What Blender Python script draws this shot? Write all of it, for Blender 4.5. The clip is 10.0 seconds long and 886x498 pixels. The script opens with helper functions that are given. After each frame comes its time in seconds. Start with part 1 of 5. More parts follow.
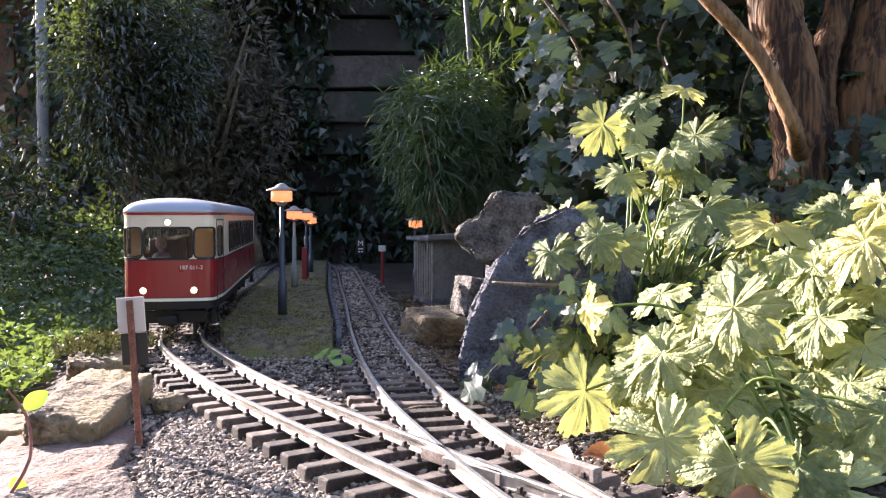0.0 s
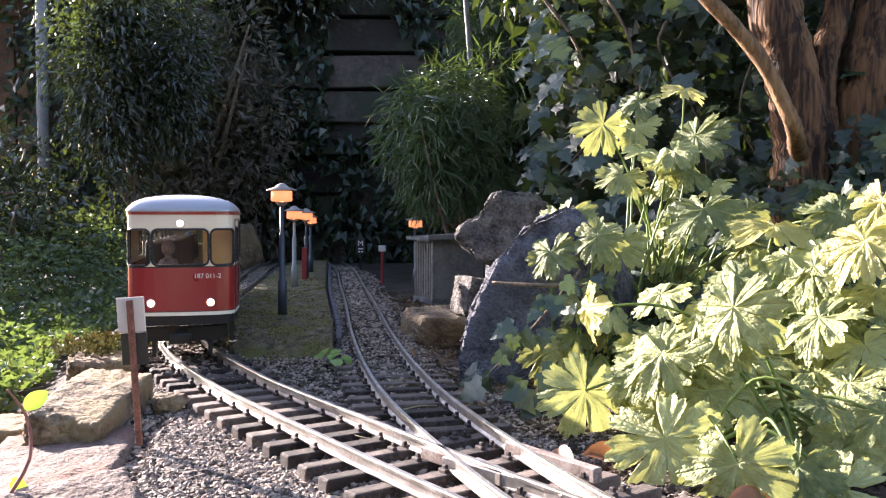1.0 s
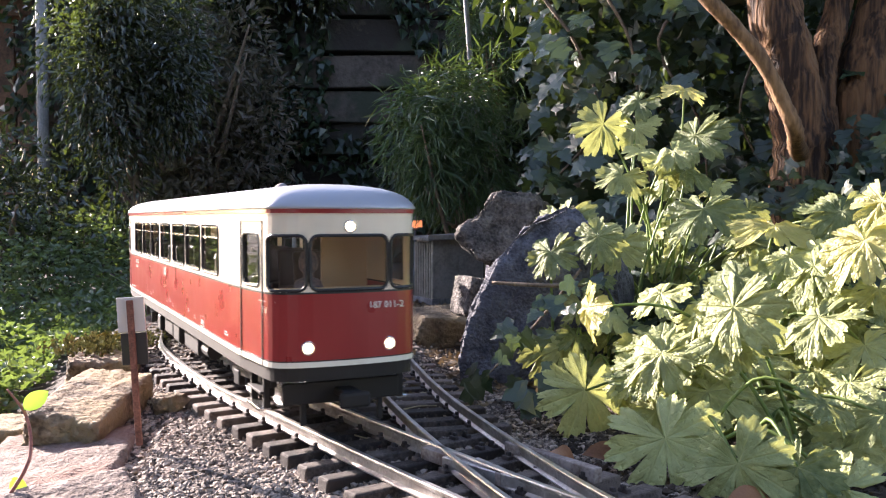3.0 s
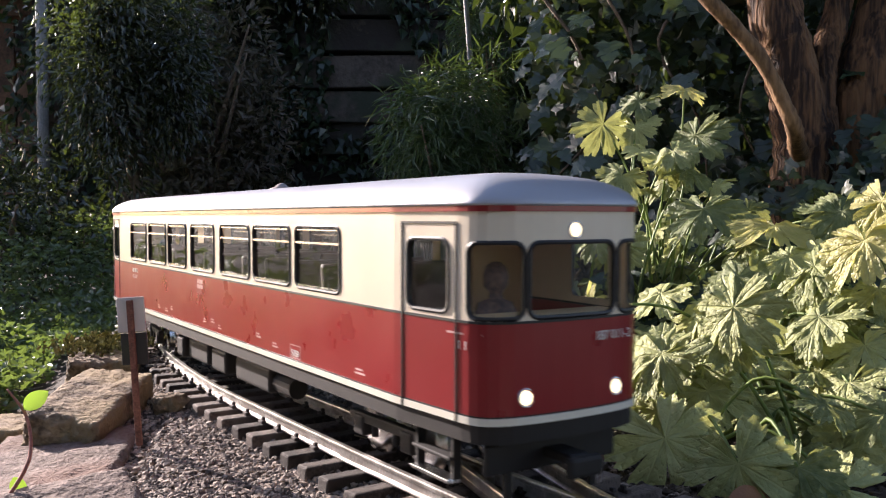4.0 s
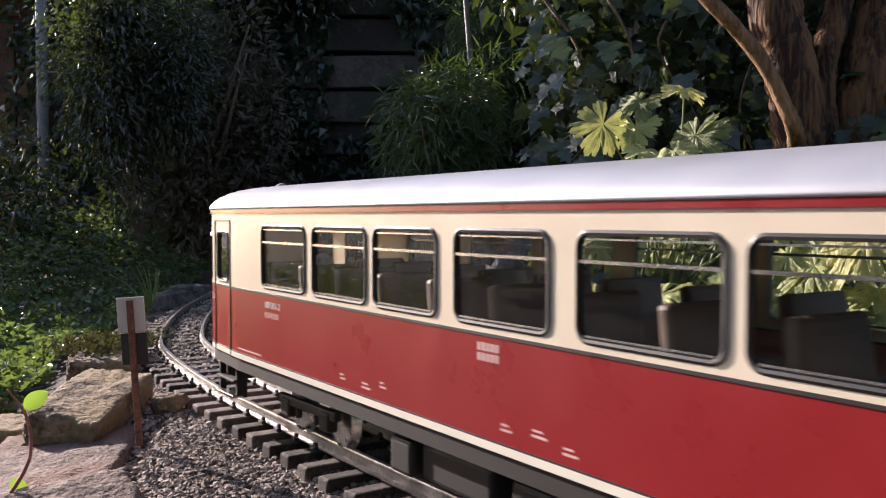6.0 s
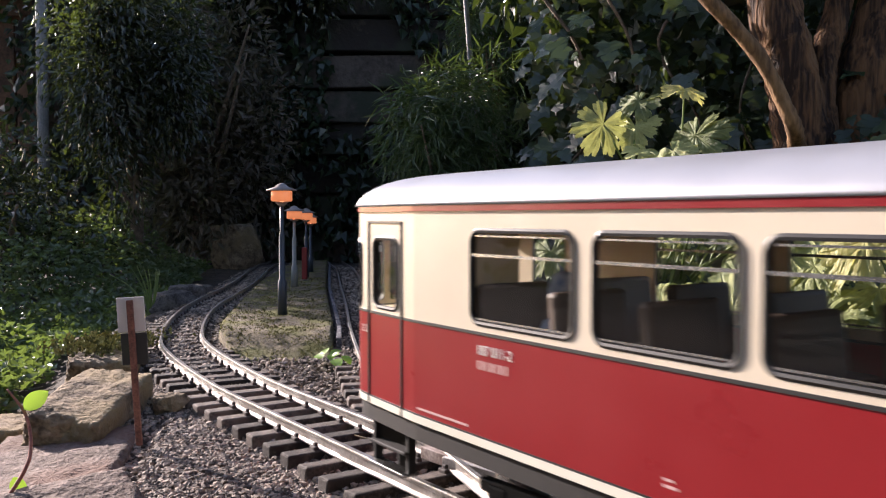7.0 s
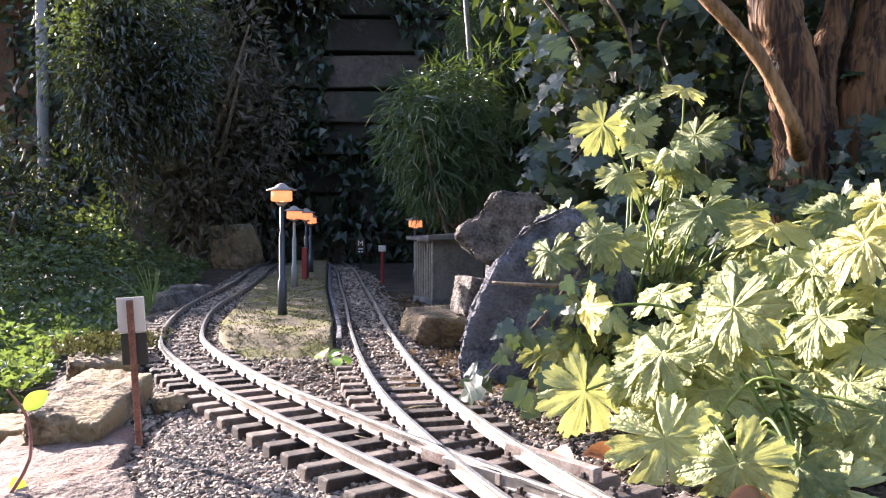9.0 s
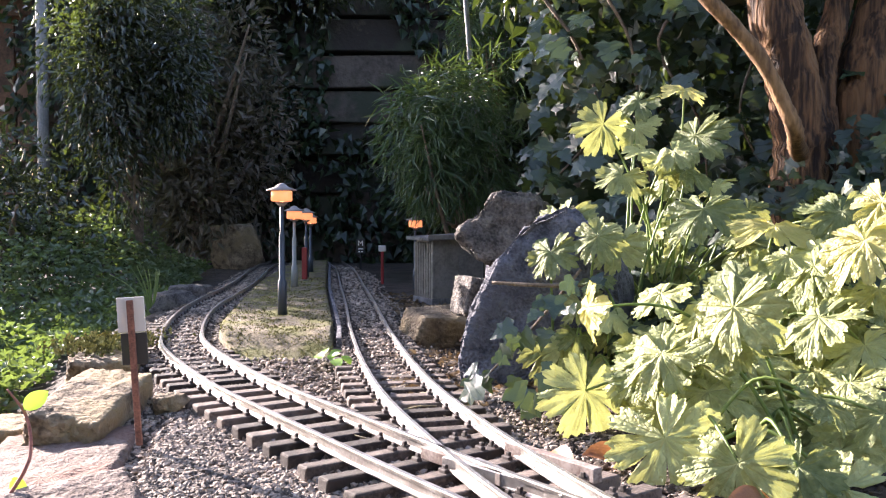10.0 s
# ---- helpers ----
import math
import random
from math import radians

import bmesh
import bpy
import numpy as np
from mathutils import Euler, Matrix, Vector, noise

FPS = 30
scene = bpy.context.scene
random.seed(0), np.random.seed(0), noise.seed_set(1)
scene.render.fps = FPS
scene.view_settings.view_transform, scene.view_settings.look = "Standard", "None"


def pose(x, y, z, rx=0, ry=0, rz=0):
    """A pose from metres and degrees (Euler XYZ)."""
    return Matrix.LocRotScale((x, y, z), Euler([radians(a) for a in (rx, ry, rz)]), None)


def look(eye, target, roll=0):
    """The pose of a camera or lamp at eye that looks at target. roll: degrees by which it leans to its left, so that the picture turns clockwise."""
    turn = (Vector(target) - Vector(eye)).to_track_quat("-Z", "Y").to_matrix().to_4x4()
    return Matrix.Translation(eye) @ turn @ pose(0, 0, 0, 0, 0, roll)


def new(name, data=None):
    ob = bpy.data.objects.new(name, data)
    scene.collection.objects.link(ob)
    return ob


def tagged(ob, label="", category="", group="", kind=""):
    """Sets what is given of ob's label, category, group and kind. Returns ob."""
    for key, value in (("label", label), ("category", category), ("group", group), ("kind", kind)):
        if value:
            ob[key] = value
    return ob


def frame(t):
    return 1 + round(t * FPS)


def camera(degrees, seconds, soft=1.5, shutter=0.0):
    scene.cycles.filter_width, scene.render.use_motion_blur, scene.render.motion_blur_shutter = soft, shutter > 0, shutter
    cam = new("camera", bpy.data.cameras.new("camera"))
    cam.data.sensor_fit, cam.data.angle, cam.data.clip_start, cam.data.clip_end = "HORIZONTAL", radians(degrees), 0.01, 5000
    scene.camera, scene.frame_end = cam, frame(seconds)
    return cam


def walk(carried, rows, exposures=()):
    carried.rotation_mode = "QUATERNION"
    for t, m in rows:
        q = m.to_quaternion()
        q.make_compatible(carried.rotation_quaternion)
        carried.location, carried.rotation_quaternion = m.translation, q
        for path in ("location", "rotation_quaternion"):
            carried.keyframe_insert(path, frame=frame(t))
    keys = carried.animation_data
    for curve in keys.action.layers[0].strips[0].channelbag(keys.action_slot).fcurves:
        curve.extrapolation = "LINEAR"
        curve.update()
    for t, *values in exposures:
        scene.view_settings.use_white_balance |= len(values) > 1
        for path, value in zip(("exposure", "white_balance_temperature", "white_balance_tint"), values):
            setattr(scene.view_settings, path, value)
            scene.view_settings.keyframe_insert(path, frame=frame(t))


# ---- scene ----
cam = camera(53.3, 10.0, soft=1.2, shutter=0.4)
EYE = (0, 0, 0.137)
walk(cam, [(0, pose(*EYE, 87.95, 0, 0)), (10, pose(*EYE, 87.95, 0, 0))],
     exposures=[(0, 2.46, 6500, 24), (2.6, 2.46, 6500, 24), (3.8, 1.58, 6500, 24), (4.5, 1.23, 6500, 24), (5.6, 1.13, 6500, 24), (6.9, 1.28, 6500, 24), (7.6, 1.33, 6500, 24), (8.0, 1.53, 6500, 24), (8.5, 2.46, 6500, 24), (10, 2.46, 6500, 24)])

# ---- light ----
SUN_DIR = Vector((-0.74, 0.67, 0.38)).normalized()
world = bpy.data.worlds.new("sky")
world.use_nodes = True
scene.world = world
_n = world.node_tree.nodes
_sky = _n.new("ShaderNodeTexSky")
_sky.sky_type = "NISHITA"
_sky.sun_disc = False
_sky.sun_elevation = math.asin(SUN_DIR.z)
_sky.sun_rotation = math.atan2(SUN_DIR.x, SUN_DIR.y)
world.node_tree.links.new(_sky.outputs[0], _n["Background"].inputs[0])
_n["Background"].inputs[1].default_value = 0.097
sun_data = bpy.data.lights.new("sun", "SUN")
sun_data.energy, sun_data.angle, sun_data.color = 5.0, radians(0.6), (1.0, 0.93, 0.82)
sun = new("sun", sun_data)
sun.matrix_world = look(SUN_DIR * 20, (0, 0, 0))


# ---- materials ----
def nodes_of(name):
    m = bpy.data.materials.new(name)
    m.use_nodes = True
    return m, m.node_tree.nodes, m.node_tree.links


def grain(name, dark, light, scale, rough=0.8, bump=0.3, metal=0.0, fine=6.0, rand="", stain=None, stain_scale=None, bump_dist=0.002, spec=0.5, contrast=(0.3, 0.7), stretch=None):
    """A surface with two scales of noise between two colours, an optional third colour in patches, and relief."""
    m, n, l = nodes_of(name)
    b = n["Principled BSDF"]
    co = n.new("ShaderNodeTexCoord")
    big, small = n.new("ShaderNodeTexNoise"), n.new("ShaderNodeTexNoise")
    big.inputs["Scale"].default_value, small.inputs["Scale"].default_value = scale, scale * fine
    big.inputs["Detail"].default_value = small.inputs["Detail"].default_value = 5
    source = co.outputs["Object"]
    if stretch:
        mp = n.new("ShaderNodeMapping")
        mp.inputs["Scale"].default_value = stretch
        l.new(source, mp.inputs["Vector"])
        source = mp.outputs[0]
    for t in (big, small):
        l.new(source, t.inputs["Vector"])
    mixf = n.new("ShaderNodeMath")
    mixf.operation = "ADD"
    half = n.new("ShaderNodeMath")
    half.operation = "MULTIPLY_ADD"
    half.inputs[1].default_value, half.inputs[2].default_value = 0.7, -0.35
    l.new(small.outputs[0], half.inputs[0])
    l.new(big.outputs[0], mixf.inputs[0])
    l.new(half.outputs[0], mixf.inputs[1])
    fac = mixf.outputs[0]
    if rand:
        src = n.new("ShaderNodeObjectInfo" if rand == "object" else "ShaderNodeNewGeometry")
        r = n.new("ShaderNodeMath")
        r.operation = "MULTIPLY_ADD"
        r.inputs[1].default_value, r.inputs[2].default_value = 0.6, -0.3
        l.new(src.outputs["Random" if rand == "object" else "Random Per Island"], r.inputs[0])
        a = n.new("ShaderNodeMath")
        a.operation = "ADD"
        l.new(fac, a.inputs[0])
        l.new(r.outputs[0], a.inputs[1])
        fac = a.outputs[0]
    ramp = n.new("ShaderNodeValToRGB")
    ramp.color_ramp.elements[0].position, ramp.color_ramp.elements[1].position = contrast
    ramp.color_ramp.elements[0].color = (*dark, 1)
    ramp.color_ramp.elements[1].color = (*light, 1)
    l.new(fac, ramp.inputs[0])
    colour = ramp.outputs[0]
    if stain:
        st = n.new("ShaderNodeTexNoise")
        st.inputs["Scale"].default_value = stain_scale or scale * 0.5
        st.inputs["Detail"].default_value = 6
        l.new(co.outputs["Object"], st.inputs["Vector"])
        sr = n.new("ShaderNodeValToRGB")
        sr.color_ramp.elements[0].position, sr.color_ramp.elements[1].position = 0.48, 0.62
        l.new(st.outputs[0], sr.inputs[0])
        mx = n.new("ShaderNodeMixRGB")
        mx.inputs[2].default_value = (*stain, 1)
        l.new(sr.outputs[0], mx.inputs[0])
        l.new(colour, mx.inputs[1])
        colour = mx.outputs[0]
    l.new(colour, b.inputs["Base Color"])
    b.inputs["Roughness"].default_value, b.inputs["Metallic"].default_value = rough, metal
    b.inputs["Specular IOR Level"].default_value = spec
    if bump:
        bp = n.new("ShaderNodeBump")
        bp.inputs["Strength"].default_value, bp.inputs["Distance"].default_value = bump, bump_dist
        l.new(mixf.outputs[0], bp.inputs["Height"])
        l.new(bp.outputs[0], b.inputs["Normal"])
    return m


def foliage(name, dark, light, rough=0.45, through_=0.35, glow=(0.35, 0.5, 0.06), rand="island", scale=40.0, spec=0.5, veins=0.0):
    """A leaf: green with a gloss, letting part of the light through."""
    m, n, l = nodes_of(name)
    b = n["Principled BSDF"]
    src = n.new("ShaderNodeObjectInfo" if rand == "object" else "ShaderNodeNewGeometry")
    co = n.new("ShaderNodeTexCoord")
    noise_ = n.new("ShaderNodeTexNoise")
    noise_.inputs["Scale"].default_value = scale
    l.new(co.outputs["Object"], noise_.inputs["Vector"])
    a = n.new("ShaderNodeMath")
    a.operation = "MULTIPLY_ADD"
    a.inputs[1].default_value = 0.6 if not veins else 0.85
    l.new(src.outputs["Random" if rand == "object" else "Random Per Island"], a.inputs[0])
    sh = n.new("ShaderNodeMath")
    sh.operation = "MULTIPLY_ADD"
    sh.inputs[1].default_value, sh.inputs[2].default_value = 0.9, -0.25
    l.new(noise_.outputs[0], sh.inputs[0])
    l.new(sh.outputs[0], a.inputs[2])
    ramp = n.new("ShaderNodeValToRGB")
    ramp.color_ramp.elements[0].color, ramp.color_ramp.elements[1].color = (*dark, 1), (*light, 1)
    l.new(a.outputs[0], ramp.inputs[0])
    b.inputs["Roughness"].default_value = rough
    b.inputs["Specular IOR Level"].default_value = spec
    bp = n.new("ShaderNodeBump")
    bp.inputs["Strength"].default_value, bp.inputs["Distance"].default_value = 0.25, 0.001
    if veins:
        def calc(op, x, y=None, z=None):
            k = n.new("ShaderNodeMath")
            k.operation = op
            for i, v in enumerate((x, y, z)):
                if v is None:
                    continue
                if isinstance(v, (int, float)):
                    k.inputs[i].default_value = v
                else:
                    l.new(v, k.inputs[i])
            return k.outputs[0]
        uv = n.new("ShaderNodeUVMap")
        sep = n.new("ShaderNodeSeparateXYZ")
        l.new(uv.outputs[0], sep.inputs[0])
        across, out = calc("ABSOLUTE", calc("MULTIPLY_ADD", sep.outputs[0], 2.0, -1.0)), sep.outputs[1]
        main = calc("SUBTRACT", 1.0, calc("MINIMUM", 1.0, calc("MULTIPLY", calc("MULTIPLY", across, out), 16.0)))
        rib = calc("PINGPONG", calc("SUBTRACT", calc("MULTIPLY", out, 4.5), calc("MULTIPLY", across, 1.7)), 0.5)
        side = calc("SUBTRACT", 1.0, calc("MINIMUM", 1.0, calc("MULTIPLY", rib, 6.0)))
        vein = calc("MAXIMUM", main, calc("MULTIPLY", side, 0.55))
        pale = n.new("ShaderNodeMixRGB")
        pale.blend_type = "MULTIPLY"
        pale.inputs[2].default_value = (1.28, 1.26, 1.3, 1)
        l.new(calc("MULTIPLY", vein, 0.8), pale.inputs[0])
        l.new(ramp.outputs[0], pale.inputs[1])
        l.new(pale.outputs[0], b.inputs["Base Color"])
        bp.inputs["Strength"].default_value, bp.inputs["Distance"].default_value = 0.5, 0.006
        bp.invert = True
        fine = n.new("ShaderNodeTexNoise")
        fine.inputs["Scale"].default_value = 22
        l.new(co.outputs["Object"], fine.inputs["Vector"])
        l.new(calc("MULTIPLY_ADD", fine.outputs[0], -0.5, vein), bp.inputs["Height"])
    else:
        l.new(ramp.outputs[0], b.inputs["Base Color"])
        l.new(noise_.outputs[0], bp.inputs["Height"])
    l.new(bp.outputs[0], b.inputs["Normal"])
    tr = n.new("ShaderNodeBsdfTranslucent")
    mul = n.new("ShaderNodeMixRGB")
    mul.inputs[0].default_value = 0.6
    mul.inputs[2].default_value = (*glow, 1)
    l.new(ramp.outputs[0], mul.inputs[1])
    l.new(mul.outputs[0], tr.inputs[0])
    mix = n.new("ShaderNodeMixShader")
    mix.inputs[0].default_value = through_
    l.new(b.outputs[0], mix.inputs[1])
    l.new(tr.outputs[0], mix.inputs[2])
    l.new(mix.outputs[0], n["Material Output"].inputs[0])
    return m


def paint(name, colour, rough=0.3, coat=0.3, dirt=0.12, metal=0.0):
    """Model paint: even, with a slight mottling and a clear coat."""
    m, n, l = nodes_of(name)
    b = n["Principled BSDF"]
    co = n.new("ShaderNodeTexCoord")
    t = n.new("ShaderNodeTexNoise")
    t.inputs["Scale"].default_value, t.inputs["Detail"].default_value = 35, 6
    l.new(co.outputs["Object"], t.inputs["Vector"])
    r = n.new("ShaderNodeValToRGB")
    r.color_ramp.elements[0].color = (*[c * (1 - dirt) for c in colour], 1)
    r.color_ramp.elements[1].color = (*[min(1, c * (1 + dirt * 0.5)) for c in colour], 1)
    l.new(t.outputs[0], r.inputs[0])
    l.new(r.outputs[0], b.inputs["Base Color"])
    rr = n.new("ShaderNodeMath")
    rr.operation = "MULTIPLY_ADD"
    rr.inputs[1].default_value, rr.inputs[2].default_value = 0.2, rough - 0.1
    l.new(t.outputs[0], rr.inputs[0])
    l.new(rr.outputs[0], b.inputs["Roughness"])
    b.inputs["Metallic"].default_value = metal
    b.inputs["Coat Weight"].default_value, b.inputs["Coat Roughness"].default_value = coat, 0.15
    return m


def glowing(name, colour, strength):
    m, n, l = nodes_of(name)
    b = n["Principled BSDF"]
    b.inputs["Base Color"].default_value = (*colour, 1)
    b.inputs["Emission Color"].default_value = (*colour, 1)
    b.inputs["Emission Strength"].default_value = strength
    b.inputs["Roughness"].default_value = 0.3
    return m


def clear_pane(name, tint, rough=0.02):
    m, n, l = nodes_of(name)
    for x in list(n):
        if x.type == "BSDF_PRINCIPLED":
            n.remove(x)
    tr, gl, fr, mix = n.new("ShaderNodeBsdfTransparent"), n.new("ShaderNodeBsdfGlossy"), n.new("ShaderNodeLayerWeight"), n.new("ShaderNodeMixShader")
    tr.inputs[0].default_value = (*tint, 1)
    gl.inputs["Roughness"].default_value = rough
    fr.inputs[0].default_value = 0.5
    pw, ad = n.new("ShaderNodeMath"), n.new("ShaderNodeMath")
    pw.operation, ad.operation = "POWER", "MULTIPLY_ADD"
    pw.inputs[1].default_value = 4.5
    ad.inputs[1].default_value, ad.inputs[2].default_value = 0.85, 0.06
    l.new(fr.outputs["Facing"], pw.inputs[0])
    l.new(pw.outputs[0], ad.inputs[0])
    l.new(ad.outputs[0], mix.inputs[0])
    l.new(tr.outputs[0], mix.inputs[1])
    l.new(gl.outputs[0], mix.inputs[2])
    l.new(mix.outputs[0], n["Material Output"].inputs[0])
    return m


M_SOIL = grain("soil", (0.016, 0.011, 0.008), (0.075, 0.052, 0.036), 30, 0.95, 0.8, stain=(0.03, 0.024, 0.014), stain_scale=3, bump_dist=0.006)
M_STONE_CHIP = grain("ballast_stone", (0.062, 0.047, 0.037), (0.41, 0.33, 0.265), 300, 0.85, 0.3, rand="island", bump_dist=0.0005)
M_SLEEPER = grain("sleeper_wood_plastic", (0.026, 0.018, 0.014), (0.15, 0.115, 0.095), 90, 0.8, 0.8, rand="object", bump_dist=0.001)
M_CHAIR = grain("rail_chair_dark", (0.02, 0.016, 0.014), (0.07, 0.05, 0.045), 200, 0.7, 0.3, bump_dist=0.0004)
M_RAIL = grain("rail_metal_dull", (0.34, 0.31, 0.29), (0.70, 0.67, 0.64), 70, 0.36, 0.2, metal=0.8, stain=(0.44, 0.40, 0.37), stain_scale=45, bump_dist=0.0004)
M_RUSTY = grain("rusty_casting", (0.13, 0.085, 0.07), (0.36, 0.30, 0.27), 90, 0.7, 0.3, metal=0.2, bump_dist=0.0006)
M_SANDSTONE = grain("sandstone", (0.085, 0.058, 0.036), (0.35, 0.265, 0.17), 45, 0.95, 1.0, stain=(0.25, 0.185, 0.10), stain_scale=18, bump_dist=0.006, fine=5)
M_PINKSTONE = grain("reddish_stone", (0.09, 0.062, 0.050), (0.31, 0.24, 0.205), 60, 0.95, 1.0, stain=(0.19, 0.115, 0.090), stain_scale=12, bump_dist=0.006, fine=5)
M_SLATE = grain("blue_grey_stone", (0.045, 0.045, 0.055), (0.20, 0.20, 0.23), 55, 0.85, 1.0, stain=(0.10, 0.10, 0.115), stain_scale=14, bump_dist=0.007)
M_ROUGHROCK = grain("gnarled_rock", (0.028, 0.024, 0.021), (0.20, 0.175, 0.155), 55, 0.9, 1.0, bump_dist=0.006)
M_MOSS = grain("moss", (0.09, 0.085, 0.022), (0.34, 0.31, 0.10), 80, 0.95, 1.0, rand="island", bump_dist=0.002)
M_PLATFORM = grain("mossy_platform", (0.045, 0.036, 0.022), (0.25, 0.20, 0.12), 90, 0.95, 1.0, stain=(0.15, 0.145, 0.035), stain_scale=16, bump_dist=0.003)
# plank browns are lifted to carry the haze in front of the wall
M_WALL = grain("weathered_plank", (0.032, 0.024, 0.020), (0.13, 0.10, 0.082), 12, 0.9, 0.7, rand="object", stain=(0.05, 0.055, 0.035), stain_scale=7, bump_dist=0.006)
M_HUT = grain("grey_painted_hut", (0.17, 0.15, 0.13), (0.30, 0.265, 0.235), 40, 0.7, 0.2, stain=(0.22, 0.19, 0.16), stain_scale=12, bump_dist=0.001)
M_HUT_ROOF = grain("hut_roof_felt", (0.08, 0.075, 0.075), (0.22, 0.21, 0.21), 50, 0.8, 0.4, bump_dist=0.001)
M_BARK = grain("bark", (0.030, 0.014, 0.007), (0.23, 0.115, 0.050), 45, 0.9, 1.0, bump_dist=0.010, fine=4, stretch=(1, 1, 0.10), contrast=(0.36, 0.64))
M_BRANCH = grain("orange_brown_bark", (0.11, 0.055, 0.022), (0.34, 0.185, 0.080), 60, 0.8, 0.6, bump_dist=0.003, fine=4, stretch=(1, 1, 0.25))
M_TWIG = grain("twig_bark", (0.10, 0.07, 0.05), (0.30, 0.22, 0.15), 90, 0.8, 0.5, bump_dist=0.001)
M_RED_TWIG = grain("red_shoot", (0.22, 0.07, 0.05), (0.42, 0.16, 0.11), 120, 0.5, 0.2, bump_dist=0.0005)
M_STALK = foliage("leaf_stalk", (0.10, 0.16, 0.03), (0.24, 0.32, 0.08), 0.5, 0.15, rand="object")
M_GERANIUM = foliage("geranium_leaf", (0.065, 0.105, 0.035), (0.52, 0.54, 0.23), 0.55, 0.25, (0.62, 0.63, 0.16), rand="object", scale=9, spec=0.35, veins=1.0)
M_GERANIUM_YELLOW = foliage("yellowing_leaf", (0.46, 0.44, 0.14), (0.66, 0.60, 0.26), 0.45, 0.42, (0.75, 0.70, 0.12), rand="object", scale=9, veins=1.0)
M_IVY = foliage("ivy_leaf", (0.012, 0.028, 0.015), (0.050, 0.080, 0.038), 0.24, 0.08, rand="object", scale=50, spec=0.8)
# darker, rougher copy of the ivy leaf, for leaf masses in one mesh
M_IVY_DARK = foliage("ivy_leaf_dark", (0.010, 0.022, 0.012), (0.036, 0.060, 0.028), 0.3, 0.08, rand="island", scale=50)
M_BUSH = foliage("narrow_leaf", (0.022, 0.05, 0.022), (0.075, 0.13, 0.05), 0.35, 0.15, rand="island")
M_HEDGE = foliage("hedge_leaf", (0.017, 0.021, 0.013), (0.058, 0.064, 0.036), 0.22, 0.12, rand="island", spec=0.8)
# leaf paled and browned: the haze before the shrub is in its colour
M_HEDGE_HAZE = foliage("brown_haze_leaf", (0.055, 0.042, 0.031), (0.17, 0.135, 0.10), 0.4, 0.12, rand="island")
M_COVER = foliage("groundcover_leaf", (0.040, 0.070, 0.032), (0.16, 0.215, 0.105), 0.22, 0.25, rand="island", spec=0.7)
M_BRIGHT = foliage("young_leaf", (0.15, 0.32, 0.04), (0.28, 0.46, 0.08), 0.4, 0.4, (0.42, 0.66, 0.05), rand="object")
M_DEAD = foliage("dead_leaf", (0.16, 0.06, 0.025), (0.42, 0.20, 0.09), 0.5, 0.25, (0.6, 0.25, 0.08), rand="object")
M_STRAW = grain("straw", (0.35, 0.27, 0.14), (0.62, 0.52, 0.32), 100, 0.8, 0.2)
M_CREAM = paint("cream_enamel", (0.78, 0.68, 0.53), 0.35)
M_RED = paint("red_enamel", (0.285, 0.013, 0.017), 0.3)
M_WHITE = paint("ivory_line", (0.82, 0.78, 0.66), 0.4)
M_ROOF = paint("silver_roof", (0.42, 0.43, 0.47), 0.42, 0.1, metal=0.3)
M_BLACK = paint("black_plastic", (0.010, 0.008, 0.007), 0.68, 0.0)
M_RUBBER = paint("black_gasket", (0.012, 0.012, 0.013), 0.5, 0.1)
M_CHROME = paint("bare_metal_trim", (0.7, 0.7, 0.7), 0.25, 0.0, metal=1.0)
M_SEAT = paint("brown_seat", (0.10, 0.06, 0.04), 0.6, 0.0)
M_INNER = paint("cabin_lining", (0.70, 0.54, 0.34), 0.6, 0.0)
M_GLASS = clear_pane("window_glass", (0.93, 0.94, 0.92))
M_LETTER = paint("white_lettering", (0.85, 0.82, 0.78), 0.5, 0.0)
M_FAINT = paint("faint_lettering", (0.62, 0.42, 0.40), 0.5, 0.0)
M_LITTER = foliage("litter_brown", (0.07, 0.048, 0.03), (0.28, 0.20, 0.12), 0.8, 0.1, (0.4, 0.25, 0.1))
M_HEADLIGHT = glowing("headlight_glow", (1.0, 0.86, 0.52), 0.9)
M_LANTERN = glowing("lantern_glow", (1.0, 0.33, 0.13), 0.24)
M_BULB = glowing("bulb_glow", (1.0, 0.72, 0.35), 1.4)
M_POST = paint("blue_grey_post", (0.045, 0.06, 0.085), 0.5)
M_POST_GREY = paint("grey_post", (0.30, 0.30, 0.29), 0.5)
M_LAMP_CAP = paint("lamp_cap", (0.30, 0.25, 0.22), 0.5)
M_SIGNWHITE = paint("white_sign", (0.64, 0.60, 0.56), 0.5)
M_RUST = grain("rusty_steel", (0.10, 0.04, 0.03), (0.28, 0.12, 0.08), 150, 0.8, 0.4, bump_dist=0.0005)
M_SIGNBLACK = paint("black_sign", (0.02, 0.02, 0.022), 0.5)
M_REDPOST = paint("red_post", (0.32, 0.03, 0.03), 0.5)
M_DRESS = grain("figure_paint", (0.05, 0.045, 0.06), (0.26, 0.17, 0.14), 60, 0.6, 0.1)
M_DRESS_PALE = grain("figure_paint_pale", (0.10, 0.16, 0.30), (0.55, 0.55, 0.58), 45, 0.6, 0.1)
M_GREYPOLE = grain("zinc_pole", (0.16, 0.16, 0.16), (0.34, 0.33, 0.32), 20, 0.6, 0.2, metal=0.3)
M_TIMBER = grain("brown_timber", (0.05, 0.03, 0.02), (0.16, 0.09, 0.055), 15, 0.85, 0.5, bump_dist=0.003)


